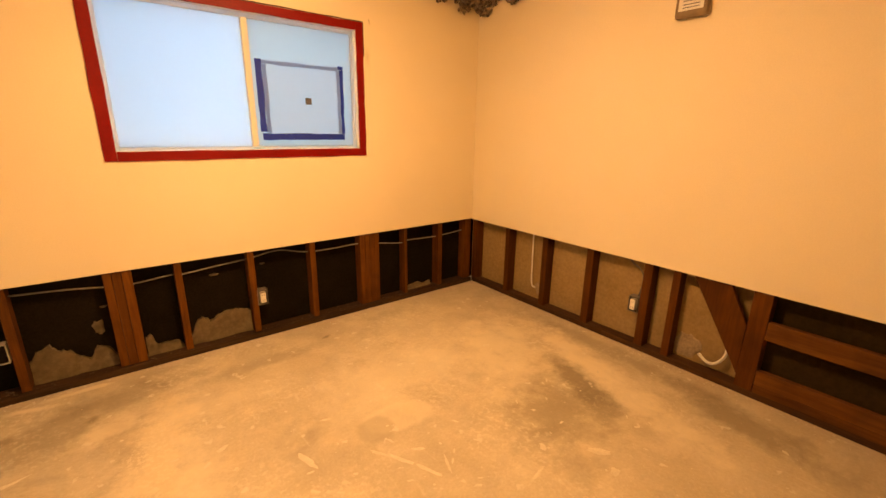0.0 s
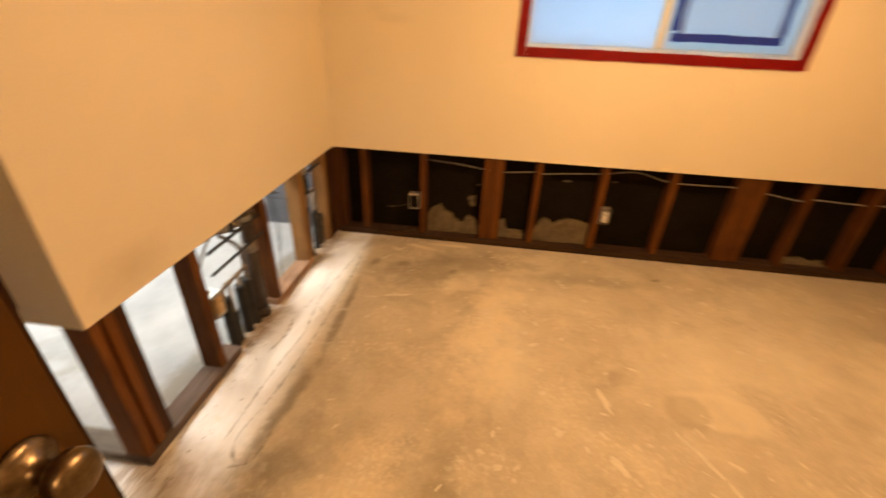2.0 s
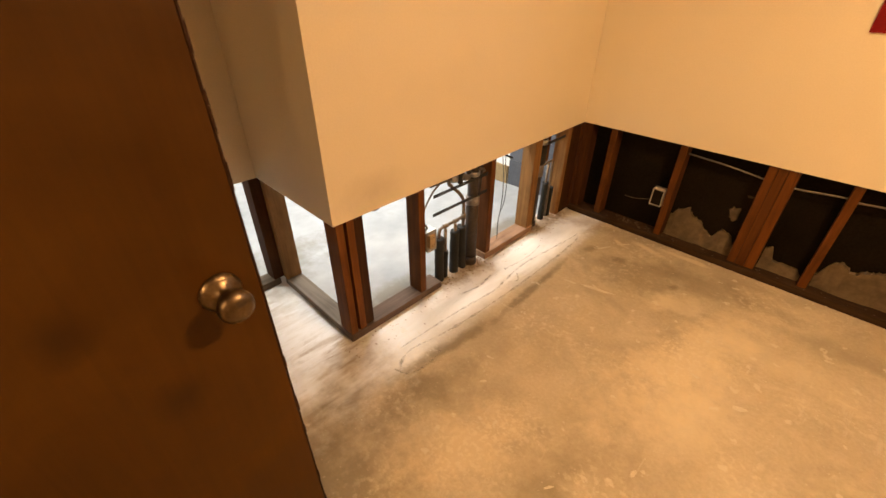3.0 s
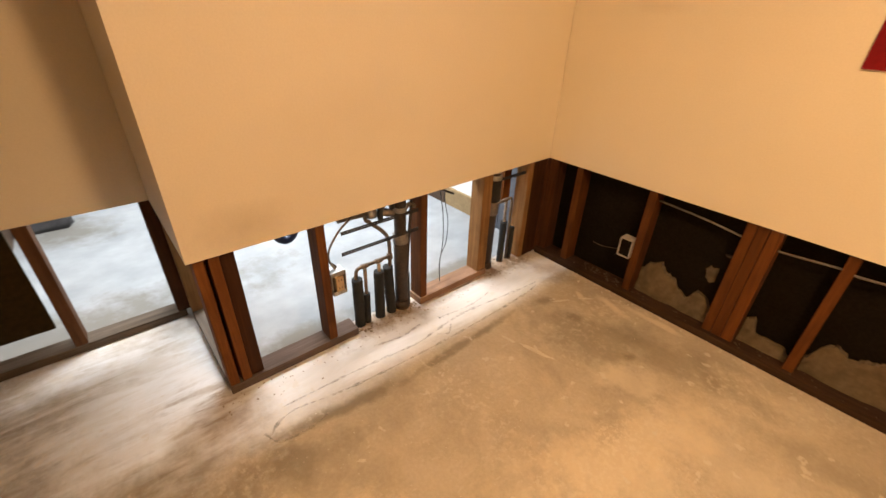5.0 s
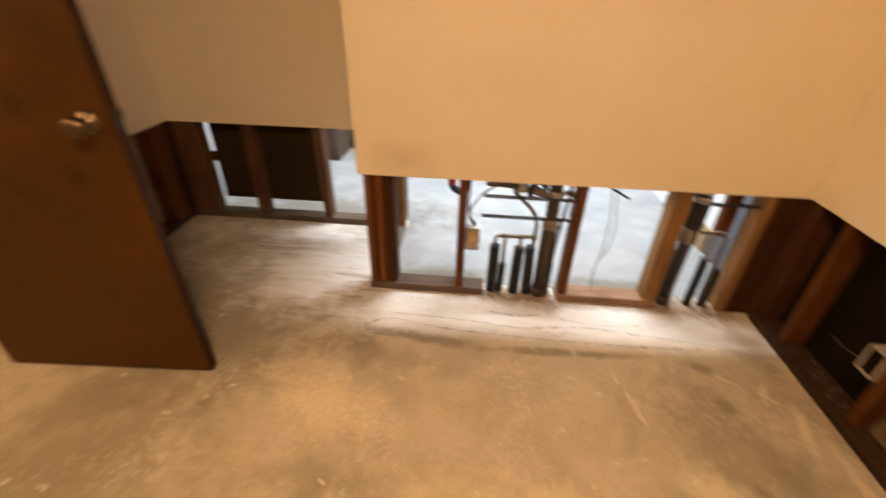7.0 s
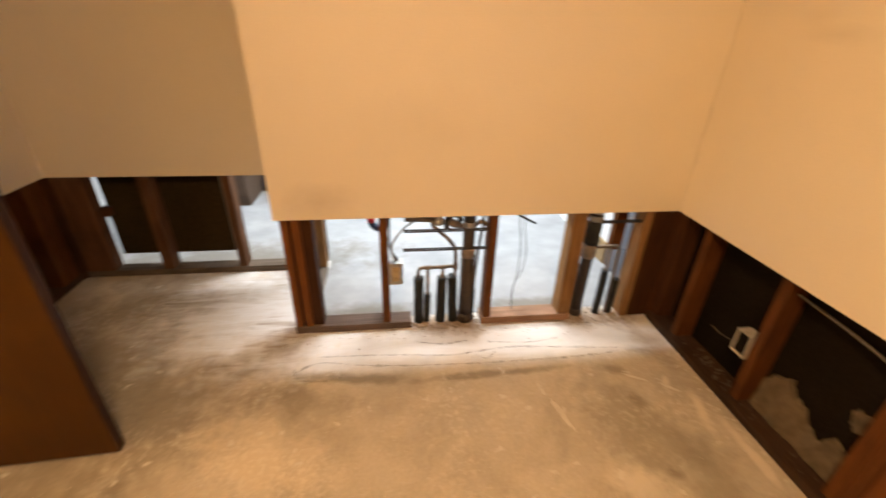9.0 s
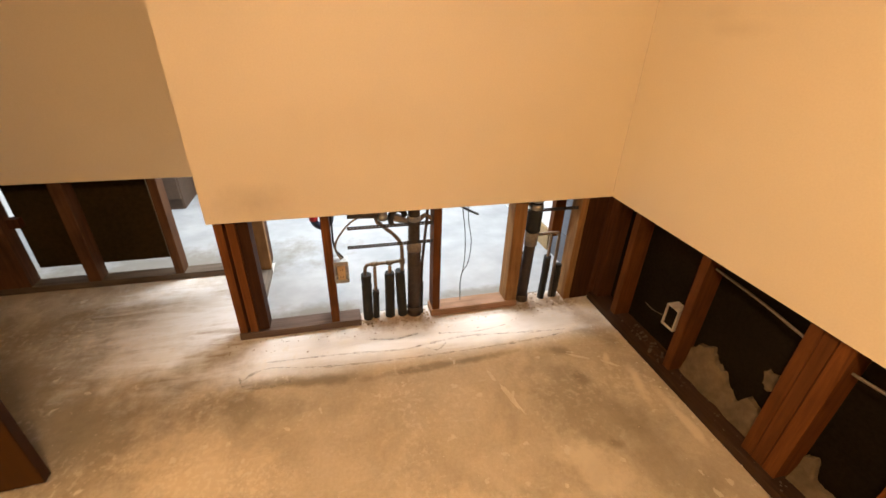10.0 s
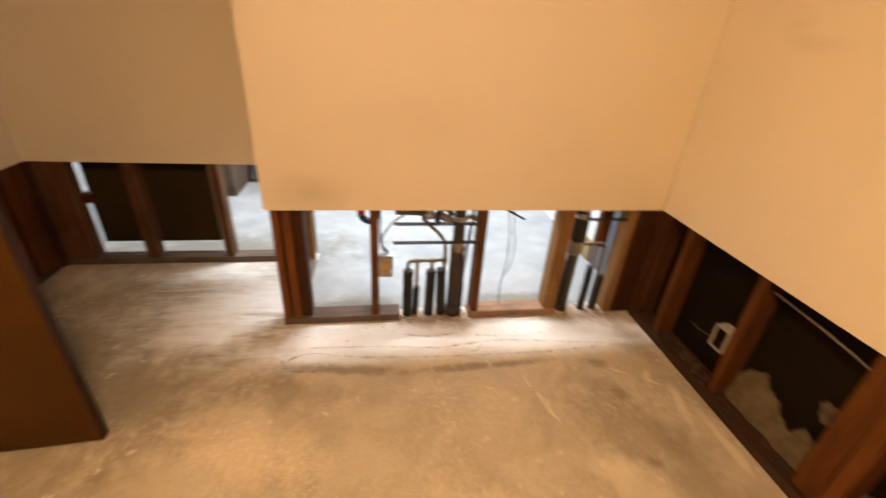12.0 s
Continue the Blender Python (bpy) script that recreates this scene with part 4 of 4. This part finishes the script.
riser("drain_pipe", "dark brown drain pipe with a grey coupling rising from the slab", -0.987, -0.058, 0.028, 0.0, [(0.0, 0.05, 0.010, IRON), (0.0505, 0.3745, 0.005, IRON), (0.375, 0.425, 0.008, COUPLING), (0.535, 0.560, 0.004, STEEL)])
riser("drain_pipe", "dark drain pipe with chrome and grey couplings near the corner", -0.385, -0.060, 0.028, 0.020, [(0.0, 0.04, 0.006, IRON), (0.345, 0.42, 0.006, COUPLING), (0.425, 0.54, 0.009, FOAM), (0.545, 0.575, 0.008, STEEL), (0.585, 0.615, 0.006, STEEL)])

manifold = thing("copper_manifold", "dull copper water manifold with black foam sleeves", "pipe", (-0.0658, -1.1422, 0.0), "water pipes in the west wall")
bm = bmesh.new()
tube(bm, [(0, -0.0840, 0.02), (0, -0.0840, 0.27), (0, -0.0820, 0.297), (0, -0.0745, 0.312), (0, -0.0570, 0.316), (0, 0.0330, 0.317), (0, 0.0920, 0.320)], 0.0085, 12, False)
part("header", bm, COPPER, manifold)
for y, top, r in ((-0.0370, 0.3001, 0.0085), (0.0360, 0.3001, 0.0085)):
    bm = bmesh.new()
    tube(bm, [(0.0, y, 0.0), (0, y, top)], r, 12, False)
    tube(bm, [(0, y - 0.016, 0.316), (0, y + 0.016, 0.316)], 0.0115, 12, False)
    part("drop", bm, COPPER, manifold)
bm = bmesh.new()
tube(bm, [(0, 0.0950, 0.0), (0, 0.0965, 0.25), (0, 0.0975, 0.37), (0, 0.0900, 0.42), (0, 0.0600, 0.465), (0, 0.0242, 0.50), (0.0, 0.0, 0.525), (0, -0.0194, 0.56), (0, -0.0213, 0.75)], 0.009, 12)
part("riser", bm, COPPER, manifold)
bm = bmesh.new()
lathe(bm, [(0.009, 0), (0.014, 0.004), (0.014, 0.03), (0.009, 0.034)], pose(0, 0.097, 0.30, 0, 0, 0), 14)
part("tee", bm, COPPER, manifold)
for y, z1, r, tilt in ((-0.080, 0.262, 0.0245, 0.002), (-0.037, 0.165, 0.0165, 0.004), (0.034, 0.260, 0.0245, 0.004), (0.084, 0.266, 0.0245, -0.010)):
    bm = bmesh.new()
    tube(bm, [(0.001, y - tilt, 0.0), (0, y - tilt * 0.5, z1 * 0.5), (0, y, z1)], r, 14, True, 0.12)
    part("foam_sleeve", bm, FOAM, manifold, "black foam pipe sleeve")

valve = thing("pipe_cluster", "copper and brass fittings with a black hose bend above", "pipe fitting", (-0.0629, -1.1229, 0.5), "water pipes in the west wall")
bm = bmesh.new()
tube(bm, [(0, -0.1646, 0.075), (0, -0.0968, 0.072), (0, -0.029, 0.068)], 0.012, 12, False)
part("cross_pipe", bm, COUPLING, valve)
bm = bmesh.new()
lathe(bm, [(0.012, 0), (0.025, 0.004), (0.025, 0.022), (0.019, 0.026), (0.019, 0.042), (0.010, 0.05)], pose(0, -0.01, 0.045, 0, 0, 0), 16)
lathe(bm, [(0.010, 0), (0.017, 0.004), (0.017, 0.04), (0.010, 0.044)], pose(0, -0.03, 0.068, -90, 0, 0), 16)
part("valve_body", bm, STEEL, valve)
bm = bmesh.new()
tube(bm, [(0.0116, 0.029, 0.03), (0.0116, 0.029, 0.07), (0.0116, 0.0532, 0.098), (0.0116, 0.0823, 0.09), (0.0116, 0.092, 0.065)], 0.0135, 12)
part("hose_bend", bm, BLACK, valve, "black hose bend")
bm = bmesh.new()
lathe(bm, [(0.010, 0), (0.019, 0.004), (0.019, 0.045), (0.014, 0.05), (0.014, 0.075), (0.008, 0.08)], pose(0.0, 0.035, 0.062, -115, 0, 0), 16)
part("fitting", bm, COUPLING, valve)
bm = bmesh.new()
tube(bm, [(0, -0.029, 0.052), (0.0, 0.0484, 0.052), (0.0039, 0.0968, 0.055)], 0.008, 10, False)
part("stub_pipe", bm, COPPER, valve)
wire("vent_tube", "thin dark tube beside the drain pipe", [(-0.0581, -0.9535, 0.12), (-0.0581, -0.9467, 0.30), (-0.0581, -0.9341, 0.45), (-0.0581, -0.9244, 0.56), (-0.0581, -0.9244, 0.75)], 0.007, IRON, "pipe", "water pipes in the west wall", 12)
wire("foam_sleeve", "black foam sleeve at the foot of the thin tube", [(-0.0581, -0.9525, 0.0), (-0.0581, -0.9535, 0.10), (-0.0581, -0.9525, 0.19)], 0.0125, FOAM, "pipe sleeve", "water pipes in the west wall", 12)
bm = bmesh.new()
tube(bm, [(0, -0.029, 0), (0, 0, 0.022), (0, 0.029, 0)], 0.010, 10)
t = tagged(finish("pipe_bend", bm, COPPER), "short copper bend beside the drain pipe", "pipe fitting")
t.location = (-0.06, -0.9322, 0.535)

corner = thing("copper_manifold", "small copper tee with black foam sleeves near the corner", "pipe", (-0.0581, -0.271, 0.0), "water pipes in the west wall")
bm = bmesh.new()
tube(bm, [(0, -0.0968, 0.40), (0, 0.0194, 0.404), (0, 0.0436, 0.402), (0, 0.0532, 0.385), (0, 0.0532, 0.36), (0, 0.0561, 0.0)], 0.0085, 12, False)
part("header", bm, COPPER, corner)
bm = bmesh.new()
tube(bm, [(0, 0.0077, 0.0), (0, 0.0077, 0.40)], 0.0085, 12, False)
part("drop", bm, COPPER, corner)
for y, z1, r in ((0.0058, 0.2662, 0.0195), (0.0794, 0.2081, 0.0185), (-0.160, 0.3098, 0.0175)):
    bm = bmesh.new()
    tube(bm, [(0.0, y - 0.003, 0.0), (0, y, z1 * 0.5), (0, y, z1)], r, 14, True, 0.12)
    part("foam_sleeve", bm, FOAM, corner, "black foam pipe sleeve")
bm = bmesh.new()
tube(bm, [(0.0, -0.1597, 0.60), (0.0, -0.1355, 0.57), (0.0, -0.1065, 0.565)], 0.008, 10)
part("stub_pipe", bm, COPPER, corner)


def strap(y0, y1, z, x=-0.035):
    """A flat perforated steel band on edge."""
    bm = bmesh.new()
    box(bm, 0, 0.0015, 0, y1 - y0, -0.0085, -0.0018)
    box(bm, 0, 0.0015, 0, y1 - y0, 0.0018, 0.0085)
    k = 0.0
    while k < y1 - y0 - 0.008:
        box(bm, 0, 0.0015, k, k + 0.012, -0.0018, 0.0018)
        k += 0.016
    ob = finish("steel_strap", bm, DARK_STEEL)
    ob.location = (x, y0, z)
    return tagged(ob, "dark perforated steel strap carrying the pipes", "strap", "pipe straps")


strap(-1.2923, -0.9012, 0.528)
strap(-1.2971, -0.9012, 0.432)
strap(-0.3582, -0.1481, 0.548)
bm = bmesh.new()
rough_board(bm, 0, 0.038, -0.03, 0.03, 0, 1.9)
ob = finish("stud", bm, STUD)
ob.location = (-0.1549, -0.2033, 0.35)
ob.parent = west

hose = thing("supply_hose", "looped dark blue hose with a red end below the drywall", "hose", (-0.3360, -1.411, 0.385))
bm = bmesh.new()
tube(bm, [(0.18, 0.0407, 0.47), (0.06, 0.0407, 0.42), (0, 0.041, 0.30), (0, 0.0416, 0.12), (0, 0.0348, 0.045), (0, 0.0, 0.022), (0, -0.0348, 0.045), (0, -0.0416, 0.085)], 0.019, 14)
part("hose_loop", bm, NAVY, hose)
bm = bmesh.new()
tube(bm, [(0, -0.040, 0.060), (0, -0.0436, 0.2), (0, -0.0436, 0.32), (0.06, -0.0436, 0.42), (0.18, -0.0436, 0.47)], 0.021, 14)
part("red_hose", bm, RED_PLASTIC, hose, "red hose length")

# ---- bathroom contents ----
cab = thing("cabinet", "brown-grey cabinet standing on the bright bathroom slab", "cabinet", (-1.975, -2.752, 0.0))
bm = bmesh.new()
box(bm, -0.27, 0.27, -0.26, 0.26, 0.0, 0.80, 0.01)
part("body", bm, CARDBOARD, cab)
bm = bmesh.new()
box(bm, 0.2705, 0.288, -0.25, 0.25, 0.09, 0.78, 0.003)
part("door", bm, CARDBOARD, cab)
bm = bmesh.new()
box(bm, -0.29, 0.30, -0.28, 0.28, 0.8005, 0.83, 0.006)
part("top", bm, BATH_PAINT, cab)
bag = thing("tool_bag", "dark grey tool bag slumped on the bathroom floor", "bag", (-2.20, -2.345, 0.0))
bm = bmesh.new()
box(bm, -0.16, 0.16, -0.13, 0.13, 0.0, 0.22)
bmesh.ops.subdivide_edges(bm, edges=list(bm.edges), cuts=5, use_grid_fill=True)
for v in bm.verts:
    k = noise.noise(v.co * 9) * 0.035
    v.co += Vector((k * 0.7, k, -abs(k) * (v.co.z > 0.1)))
    v.co.x *= 1 - 0.35 * v.co.z / 0.22
for f in bm.faces:
    f.smooth = True
part("bag_body", bm, surface("dark_grey_canvas", (0.020, 0.018, 0.018), (0.060, 0.055, 0.053), 9, 90, 0.7, 0, 0.5), bag)
bm = bmesh.new()
tube(bm, [(0.0194, -0.08, 0.19), (0.029, -0.055, 0.26), (0.029, 0.055, 0.26), (0.0194, 0.08, 0.19)], 0.012, 8)
part("handle", bm, COUPLING, bag)

# ---- things high in the corner and on the wall ----
bm = bmesh.new()
rnd = random.Random(4)
for k in range(420):
    u = rnd.uniform(-1, 1)
    if u < 0:
        c = Vector((XE - 0.03 + u * 0.48, -rnd.uniform(0.01, 0.07), 0))
    else:
        c = Vector((XE - rnd.uniform(0.01, 0.07), -0.03 - u * 0.66, 0))
    drop = (0.108 - 0.045 * abs(u)) * rnd.uniform(0.3, 1.0) * (1.0 + 0.45 * math.sin(u * 13))
    c.z = TOP - max(0.012, drop)
    res = bmesh.ops.create_icosphere(bm, subdivisions=1, radius=rnd.uniform(0.008, 0.020))
    for v in res["verts"]:
        v.co = c + v.co * (1 + 0.9 * noise.noise(v.co * 80 + c * 20))
ob = finish("torn_insulation", bm, INSULATION)
tagged(ob, "ragged dusty brown insulation hanging from the ceiling corner", "insulation", kind="stuff")

chime = thing("wall_box", "brown rounded wall box with a pale label, high on the drywall", "wall box", (XE, -1.672, 1.968))
bm = bmesh.new()
box(bm, -0.045, -0.0005, -0.082, 0.082, 0.0, 0.19, 0.018)
part("housing", bm, surface("brown_housing", (0.16, 0.10, 0.045), (0.24, 0.155, 0.075), 8, 80, 0.5), chime)
bm = bmesh.new()
box(bm, -0.048, -0.0455, -0.062, 0.062, 0.035, 0.095, 0.001)
plate = part("label_plate", bm, WHITE_PLASTIC, chime, "pale label plate")
for z in (0.0484, 0.0629, 0.08):
    bm = bmesh.new()
    box(bm, -0.0487, -0.0482, -0.045, 0.04, z - 0.002, z + 0.002)
    part("text_bar", bm, GREY_TAPE, plate)

lampob = thing("ceiling_light", "lit round glass ceiling lamp in the bare room", "ceiling lamp", (ROOM_LAMP[0], ROOM_LAMP[1], TOP))
bm = bmesh.new()
lathe(bm, [(0.14, -0.002), (0.145, -0.012), (0.13, -0.022), (0.02, -0.024)], Matrix.Identity(4), 28)
part("mounting_plate", bm, VINYL, lampob)
bm = bmesh.new()
lathe(bm, [(0.013, -0.024), (0.014, -0.06), (0.028, -0.09), (0.030, -0.11), (0.022, -0.13), (0.005, -0.14)], Matrix.Identity(4), 20)
part("bulb", bm, LAMP_GLOW, lampob)
panel = thing("bathroom_ceiling_light", "lit long white ceiling panel in the bathroom", "ceiling lamp", (-1.2, -1.25, TOP))
bm = bmesh.new()
box(bm, -0.15, 0.15, -1.235, 1.235, -0.06, -0.001, 0.006)
part("frame", bm, VINYL, panel)

# ---- torn plaster low on the felt ----
def torn(x0, x1, heights, seed):
    """A ragged flake of plaster on the sill against the felt; heights: its top edge, evenly spaced from west to east."""
    bm = bmesh.new()
    n = 48
    front, rear = [], []
    for i in range(n + 1):
        u = i / n
        x = x0 + (x1 - x0) * u
        k = u * (len(heights) - 1)
        a = min(int(k), len(heights) - 2)
        w = k - a
        w = w * w * (3 - 2 * w)
        z = heights[a] * (1 - w) + heights[a + 1] * w
        z = 0.0385 + max(0.004, z * (1 + 0.10 * noise.noise(Vector((x * 26, seed, 0))) + 0.09 * noise.noise(Vector((x * 110, seed, 5)))))
        yy = 0.074 + 0.012 * noise.noise(Vector((x * 14, seed, 9)))
        lean = 0.010 * noise.noise(Vector((x * 25, seed, 3)))
        front.append((bm.verts.new((x, yy - 0.012, 0.0385)), bm.verts.new((x, yy + 0.004 + lean, (z * 0.5 + 0.02))), bm.verts.new((x + 0.006 * noise.noise(Vector((x * 60, 1, seed))), yy + 0.009, z))))
        rear.append(bm.verts.new((x, 0.1005, z + 0.003)))
    for i in range(n):
        a, b = front[i], front[i + 1]
        for f in ((a[0], b[0], b[1], a[1]), (a[1], b[1], b[2], a[2]), (a[2], b[2], rear[i + 1], rear[i])):
            bm.faces.new(f)
    part("plaster_flake", bm, PLASTER, north, "ragged pale torn plaster low in the bay")


torn(0.622, 0.988, (0.12, 0.175, 0.187, 0.157, 0.134, 0.092, 0.067, 0.127, 0.117, 0.05), 1.0)
torn(1.127, 1.317, (0.11, 0.125, 0.05, 0.047, 0.052, 0.049, 0.045, 0.015), 2.0)
torn(1.365, 1.724, (0.06, 0.15, 0.15, 0.133, 0.168, 0.173, 0.167, 0.157, 0.14), 3.3)
torn(2.98, 3.25, (0.01, 0.03, 0.04, 0.015, 0.03), 6.0)


def chip(wall, label, at, w, h, axis, seed, mat=PLASTER):
    """A small ragged scrap of plaster stuck on a board behind the studs."""
    bm = bmesh.new()
    n = 18
    rings = []
    for d, grow in ((0.0, 1.0), (0.004, 0.9), (0.006, 0.55)):
        ring = []
        for k in range(n):
            a = math.tau * k / n
            r = grow * (0.5 + 0.28 * noise.noise(Vector((math.cos(a) * 1.9, math.sin(a) * 1.9, seed))))
            u, q = math.cos(a) * w * r, math.sin(a) * h * r
            ring.append(bm.verts.new((at[0] + u, at[1] - d, at[2] + q) if axis == "y" else (at[0] - d, at[1] + u, at[2] + q)))
        rings.append(ring)
    for a, b in zip(rings, rings[1:]):
        for k in range(n):
            bm.faces.new((a[k], a[(k + 1) % n], b[(k + 1) % n], b[k]))
    bm.faces.new(rings[-1])
    part("plaster_flake", bm, mat, wall, label)


chip(north, "small pale scrap of plaster on the felt", (0.930, DEEP - 0.001, 0.275), 0.055, 0.085, "y", 1.3)
chip(north, "faint pale scrap on the felt", (0.968, DEEP - 0.001, 0.395), 0.030, 0.014, "y", 2.3, SILL_DIRT)
chip(north, "faint pale scrap on the felt", (1.535, DEEP - 0.001, 0.470), 0.060, 0.016, "y", 3.1, SILL_DIRT)
chip(north, "faint pale scrap on the felt", (1.835, DEEP - 0.001, 0.49), 0.04, 0.014, "y", 5.7, SILL_DIRT)
chip(east, "pale patch of plaster low in the bay", (XE + DEEP - 0.0005, -1.905, 0.125), 0.17, 0.17, "x", 4.1, DIRT)
chip(east, "pale scrap of plaster at the pipe's foot", (XE + DEEP - 0.0005, -0.735, 0.13), 0.09, 0.10, "x", 6.1, DIRT)


# ---- rubble, smears and marks on the slab ----
def lumps(name, label, spots, material, rnd, z=0.0):
    bm = bmesh.new()
    for x, y, r in spots:
        res = bmesh.ops.create_icosphere(bm, subdivisions=1, radius=r)
        for v in res["verts"]:
            v.co = Vector((x, y, z + r * 0.25)) + Vector((v.co.x, v.co.y, v.co.z * 0.6)) * (1 + 0.8 * noise.noise(v.co * 90 + Vector((x, y, 0)) * 30))
            v.co.z = max(v.co.z, z)
    ob = finish(name, bm, material)
    return tagged(ob, label, "rubble", kind="stuff")


rnd = random.Random(7)
spots = [(rnd.uniform(-0.10, 0.01), rnd.uniform(-1.26, -0.92), rnd.uniform(0.002, 0.0075)) for k in range(170)]
spots += [(rnd.uniform(-0.10, 0.03), rnd.uniform(-0.43, -0.15), rnd.uniform(0.002, 0.0065)) for k in range(120)]
spots += [(abs(rnd.gauss(0, 0.05)), rnd.uniform(-1.88, 0.0), rnd.uniform(0.0015, 0.004)) for k in range(120)]
lumps("rubble", "loose brown dirt and crumbs round the pipes", spots, DIRT, rnd)
spots = [(rnd.uniform(0.0, XE), -abs(rnd.gauss(0, 0.03)), rnd.uniform(0.002, 0.006)) for k in range(180)]
spots += [(XE - abs(rnd.gauss(0, 0.03)), rnd.uniform(-3.0, 0.0), rnd.uniform(0.002, 0.006)) for k in range(150)]
spots += [(rnd.uniform(0.2, 3.6), rnd.uniform(-2.9, -0.1), rnd.uniform(0.0012, 0.003)) for k in range(220)]
lumps("plaster_crumbs", "pale plaster crumbs scattered on the slab", spots, SPOT, rnd)
spots = [(rnd.uniform(0.25, 3.3), rnd.uniform(0.002, 0.085), rnd.uniform(0.002, 0.006)) for k in range(170)]
spots += [(rnd.gauss(0.42, 0.07), rnd.uniform(0.01, 0.08), rnd.uniform(0.002, 0.008)) for k in range(34)]
lumps("sill_rubble", "grey-brown plaster crumbs lying on the sill timber", spots, SILL_DIRT, rnd, 0.0372)


def smear(x, y, length, width, turn, seed):
    """An uneven thin patch lying on the slab."""
    bm = bmesh.new()
    n = 22
    c = bm.verts.new((0, 0, 0.0016))
    ring = []
    for k in range(n):
        a = math.tau * k / n
        r = 1 + 0.55 * noise.noise(Vector((math.cos(a) * 1.7, math.sin(a) * 1.7, seed)))
        ring.append(bm.verts.new((math.cos(a) * length / 2 * r, math.sin(a) * width / 2 * r, 0.0006)))
    for k in range(n):
        bm.faces.new((c, ring[k], ring[(k + 1) % n]))
    bmesh.ops.transform(bm, matrix=pose(x, y, 0, 0, 0, turn), verts=bm.verts)
    return bm


LINES = [
    [(0.236, -1.79), (0.30, -1.76), (0.315, -1.66), (0.30, -1.58)],
    [(0.27, -1.785), (0.225, -1.74), (0.205, -1.66), (0.235, -1.5), (0.255, -1.30), (0.268, -1.0), (0.27, -0.64), (0.262, -0.40), (0.245, -0.29)],
    [(0.165, -1.70), (0.18, -1.36), (0.205, -1.1), (0.195, -0.99), (0.175, -0.80), (0.19, -0.62), (0.215, -0.40), (0.225, -0.27)],
    [(0.10, -1.25), (0.125, -1.12), (0.11, -1.0)], [(0.215, -0.98), (0.24, -0.93), (0.20, -0.88)], [(0.13, -0.9), (0.15, -0.7), (0.13, -0.55)],
]
for k, line in enumerate(LINES):
    bm = bmesh.new()
    path = smooth_path([(x, y, 0.0) for x, y in line], 10)
    prev = None
    for i, q in enumerate(path):
        d = (path[min(i + 1, len(path) - 1)] - path[max(i - 1, 0)]).normalized()
        w = 0.0046 * (1 + 1.7 * noise.noise(q * 25 + Vector((k, 0, 0))))
        sd = Vector((-d.y, d.x, 0)) * max(w, 0.0008)
        z = Vector((0, 0, 0.0012))
        pair = (bm.verts.new(q + sd + z), bm.verts.new(q - sd + z))
        if prev:
            bm.faces.new((prev[0], prev[1], pair[1], pair[0]))
        prev = pair
    ob = finish("glue_line", bm, STAIN)
    tagged(ob, "thin dark old glue line on the pale slab edge", "stain", "glue lines", "stuff")

SMEARS = [(0.45, -0.740, 0.07, 0.016, 10, 1), (0.58, -0.70, 0.16, 0.020, 14, 2), (0.49, -0.18, 0.09, 0.014, 50, 3), (1.595, -1.270, 0.13, 0.032, -74, 4), (1.32, -0.985, 0.055, 0.022, 25, 5),
          (1.865, -1.425, 0.10, 0.014, -58, 6), (1.925, -1.515, 0.12, 0.022, -62, 7), (1.985, -1.635, 0.15, 0.016, -66, 8), (1.59, -1.573, 0.08, 0.035, -55, 9), (0.42, -0.30, 0.12, 0.013, 60, 10),
          (1.158, -1.647, 0.032, 0.026, 10, 11), (2.66, -2.01, 0.10, 0.035, -50, 12), (2.61, -2.12, 0.05, 0.035, 15, 13), (1.767, -1.073, 0.055, 0.016, -20, 14), (2.329, -0.864, 0.04, 0.022, 10, 15),
          (2.48, -1.84, 0.045, 0.03, 60, 16), (2.33, -1.93, 0.12, 0.012, 12, 17), (2.02, -1.51, 0.06, 0.018, -30, 18), (2.07, -1.66, 0.11, 0.010, 70, 19)]
for k in range(26):
    SMEARS.append((rnd.uniform(0.4, 3.4), rnd.uniform(-2.4, -0.3), rnd.uniform(0.012, 0.035), rnd.uniform(0.006, 0.018), rnd.uniform(0, 180), 20 + k))
for k in range(34):
    SMEARS.append((rnd.gauss(2.40, 0.42), rnd.gauss(-1.70, 0.34), rnd.uniform(0.010, 0.038), rnd.uniform(0.005, 0.016), rnd.uniform(0, 180), 60 + k))
pieces = bmesh.new()
for row in SMEARS:
    one = smear(*row)
    me = bpy.data.meshes.new("smear")
    one.to_mesh(me)
    one.free()
    pieces.from_mesh(me)
    bpy.data.meshes.remove(me)
tagged(finish("plaster_smears", pieces, SPOT), "pale plaster smears and scrapes on the concrete", "stain", kind="stuff")

# ---- seen through the doorway ----
bucket = thing("red_bucket", "red plastic bucket on the hall floor", "bucket", (0.02, -4.27, 0.0))
bm = bmesh.new()
lathe(bm, [(0.11, 0.0), (0.115, 0.005), (0.145, 0.27), (0.152, 0.275), (0.152, 0.29), (0.142, 0.29), (0.112, 0.02), (0.02, 0.015)], Matrix.Identity(4), 24)
part("bucket_body", bm, RED_PLASTIC, bucket)
bm = bmesh.new()
tube(bm, [(0, -0.15, 0.27), (0.06, -0.12, 0.20), (0.09, 0.0, 0.17), (0.06, 0.12, 0.20), (0, 0.15, 0.27)], 0.003, 6)
part("handle", bm, STEEL, bucket)
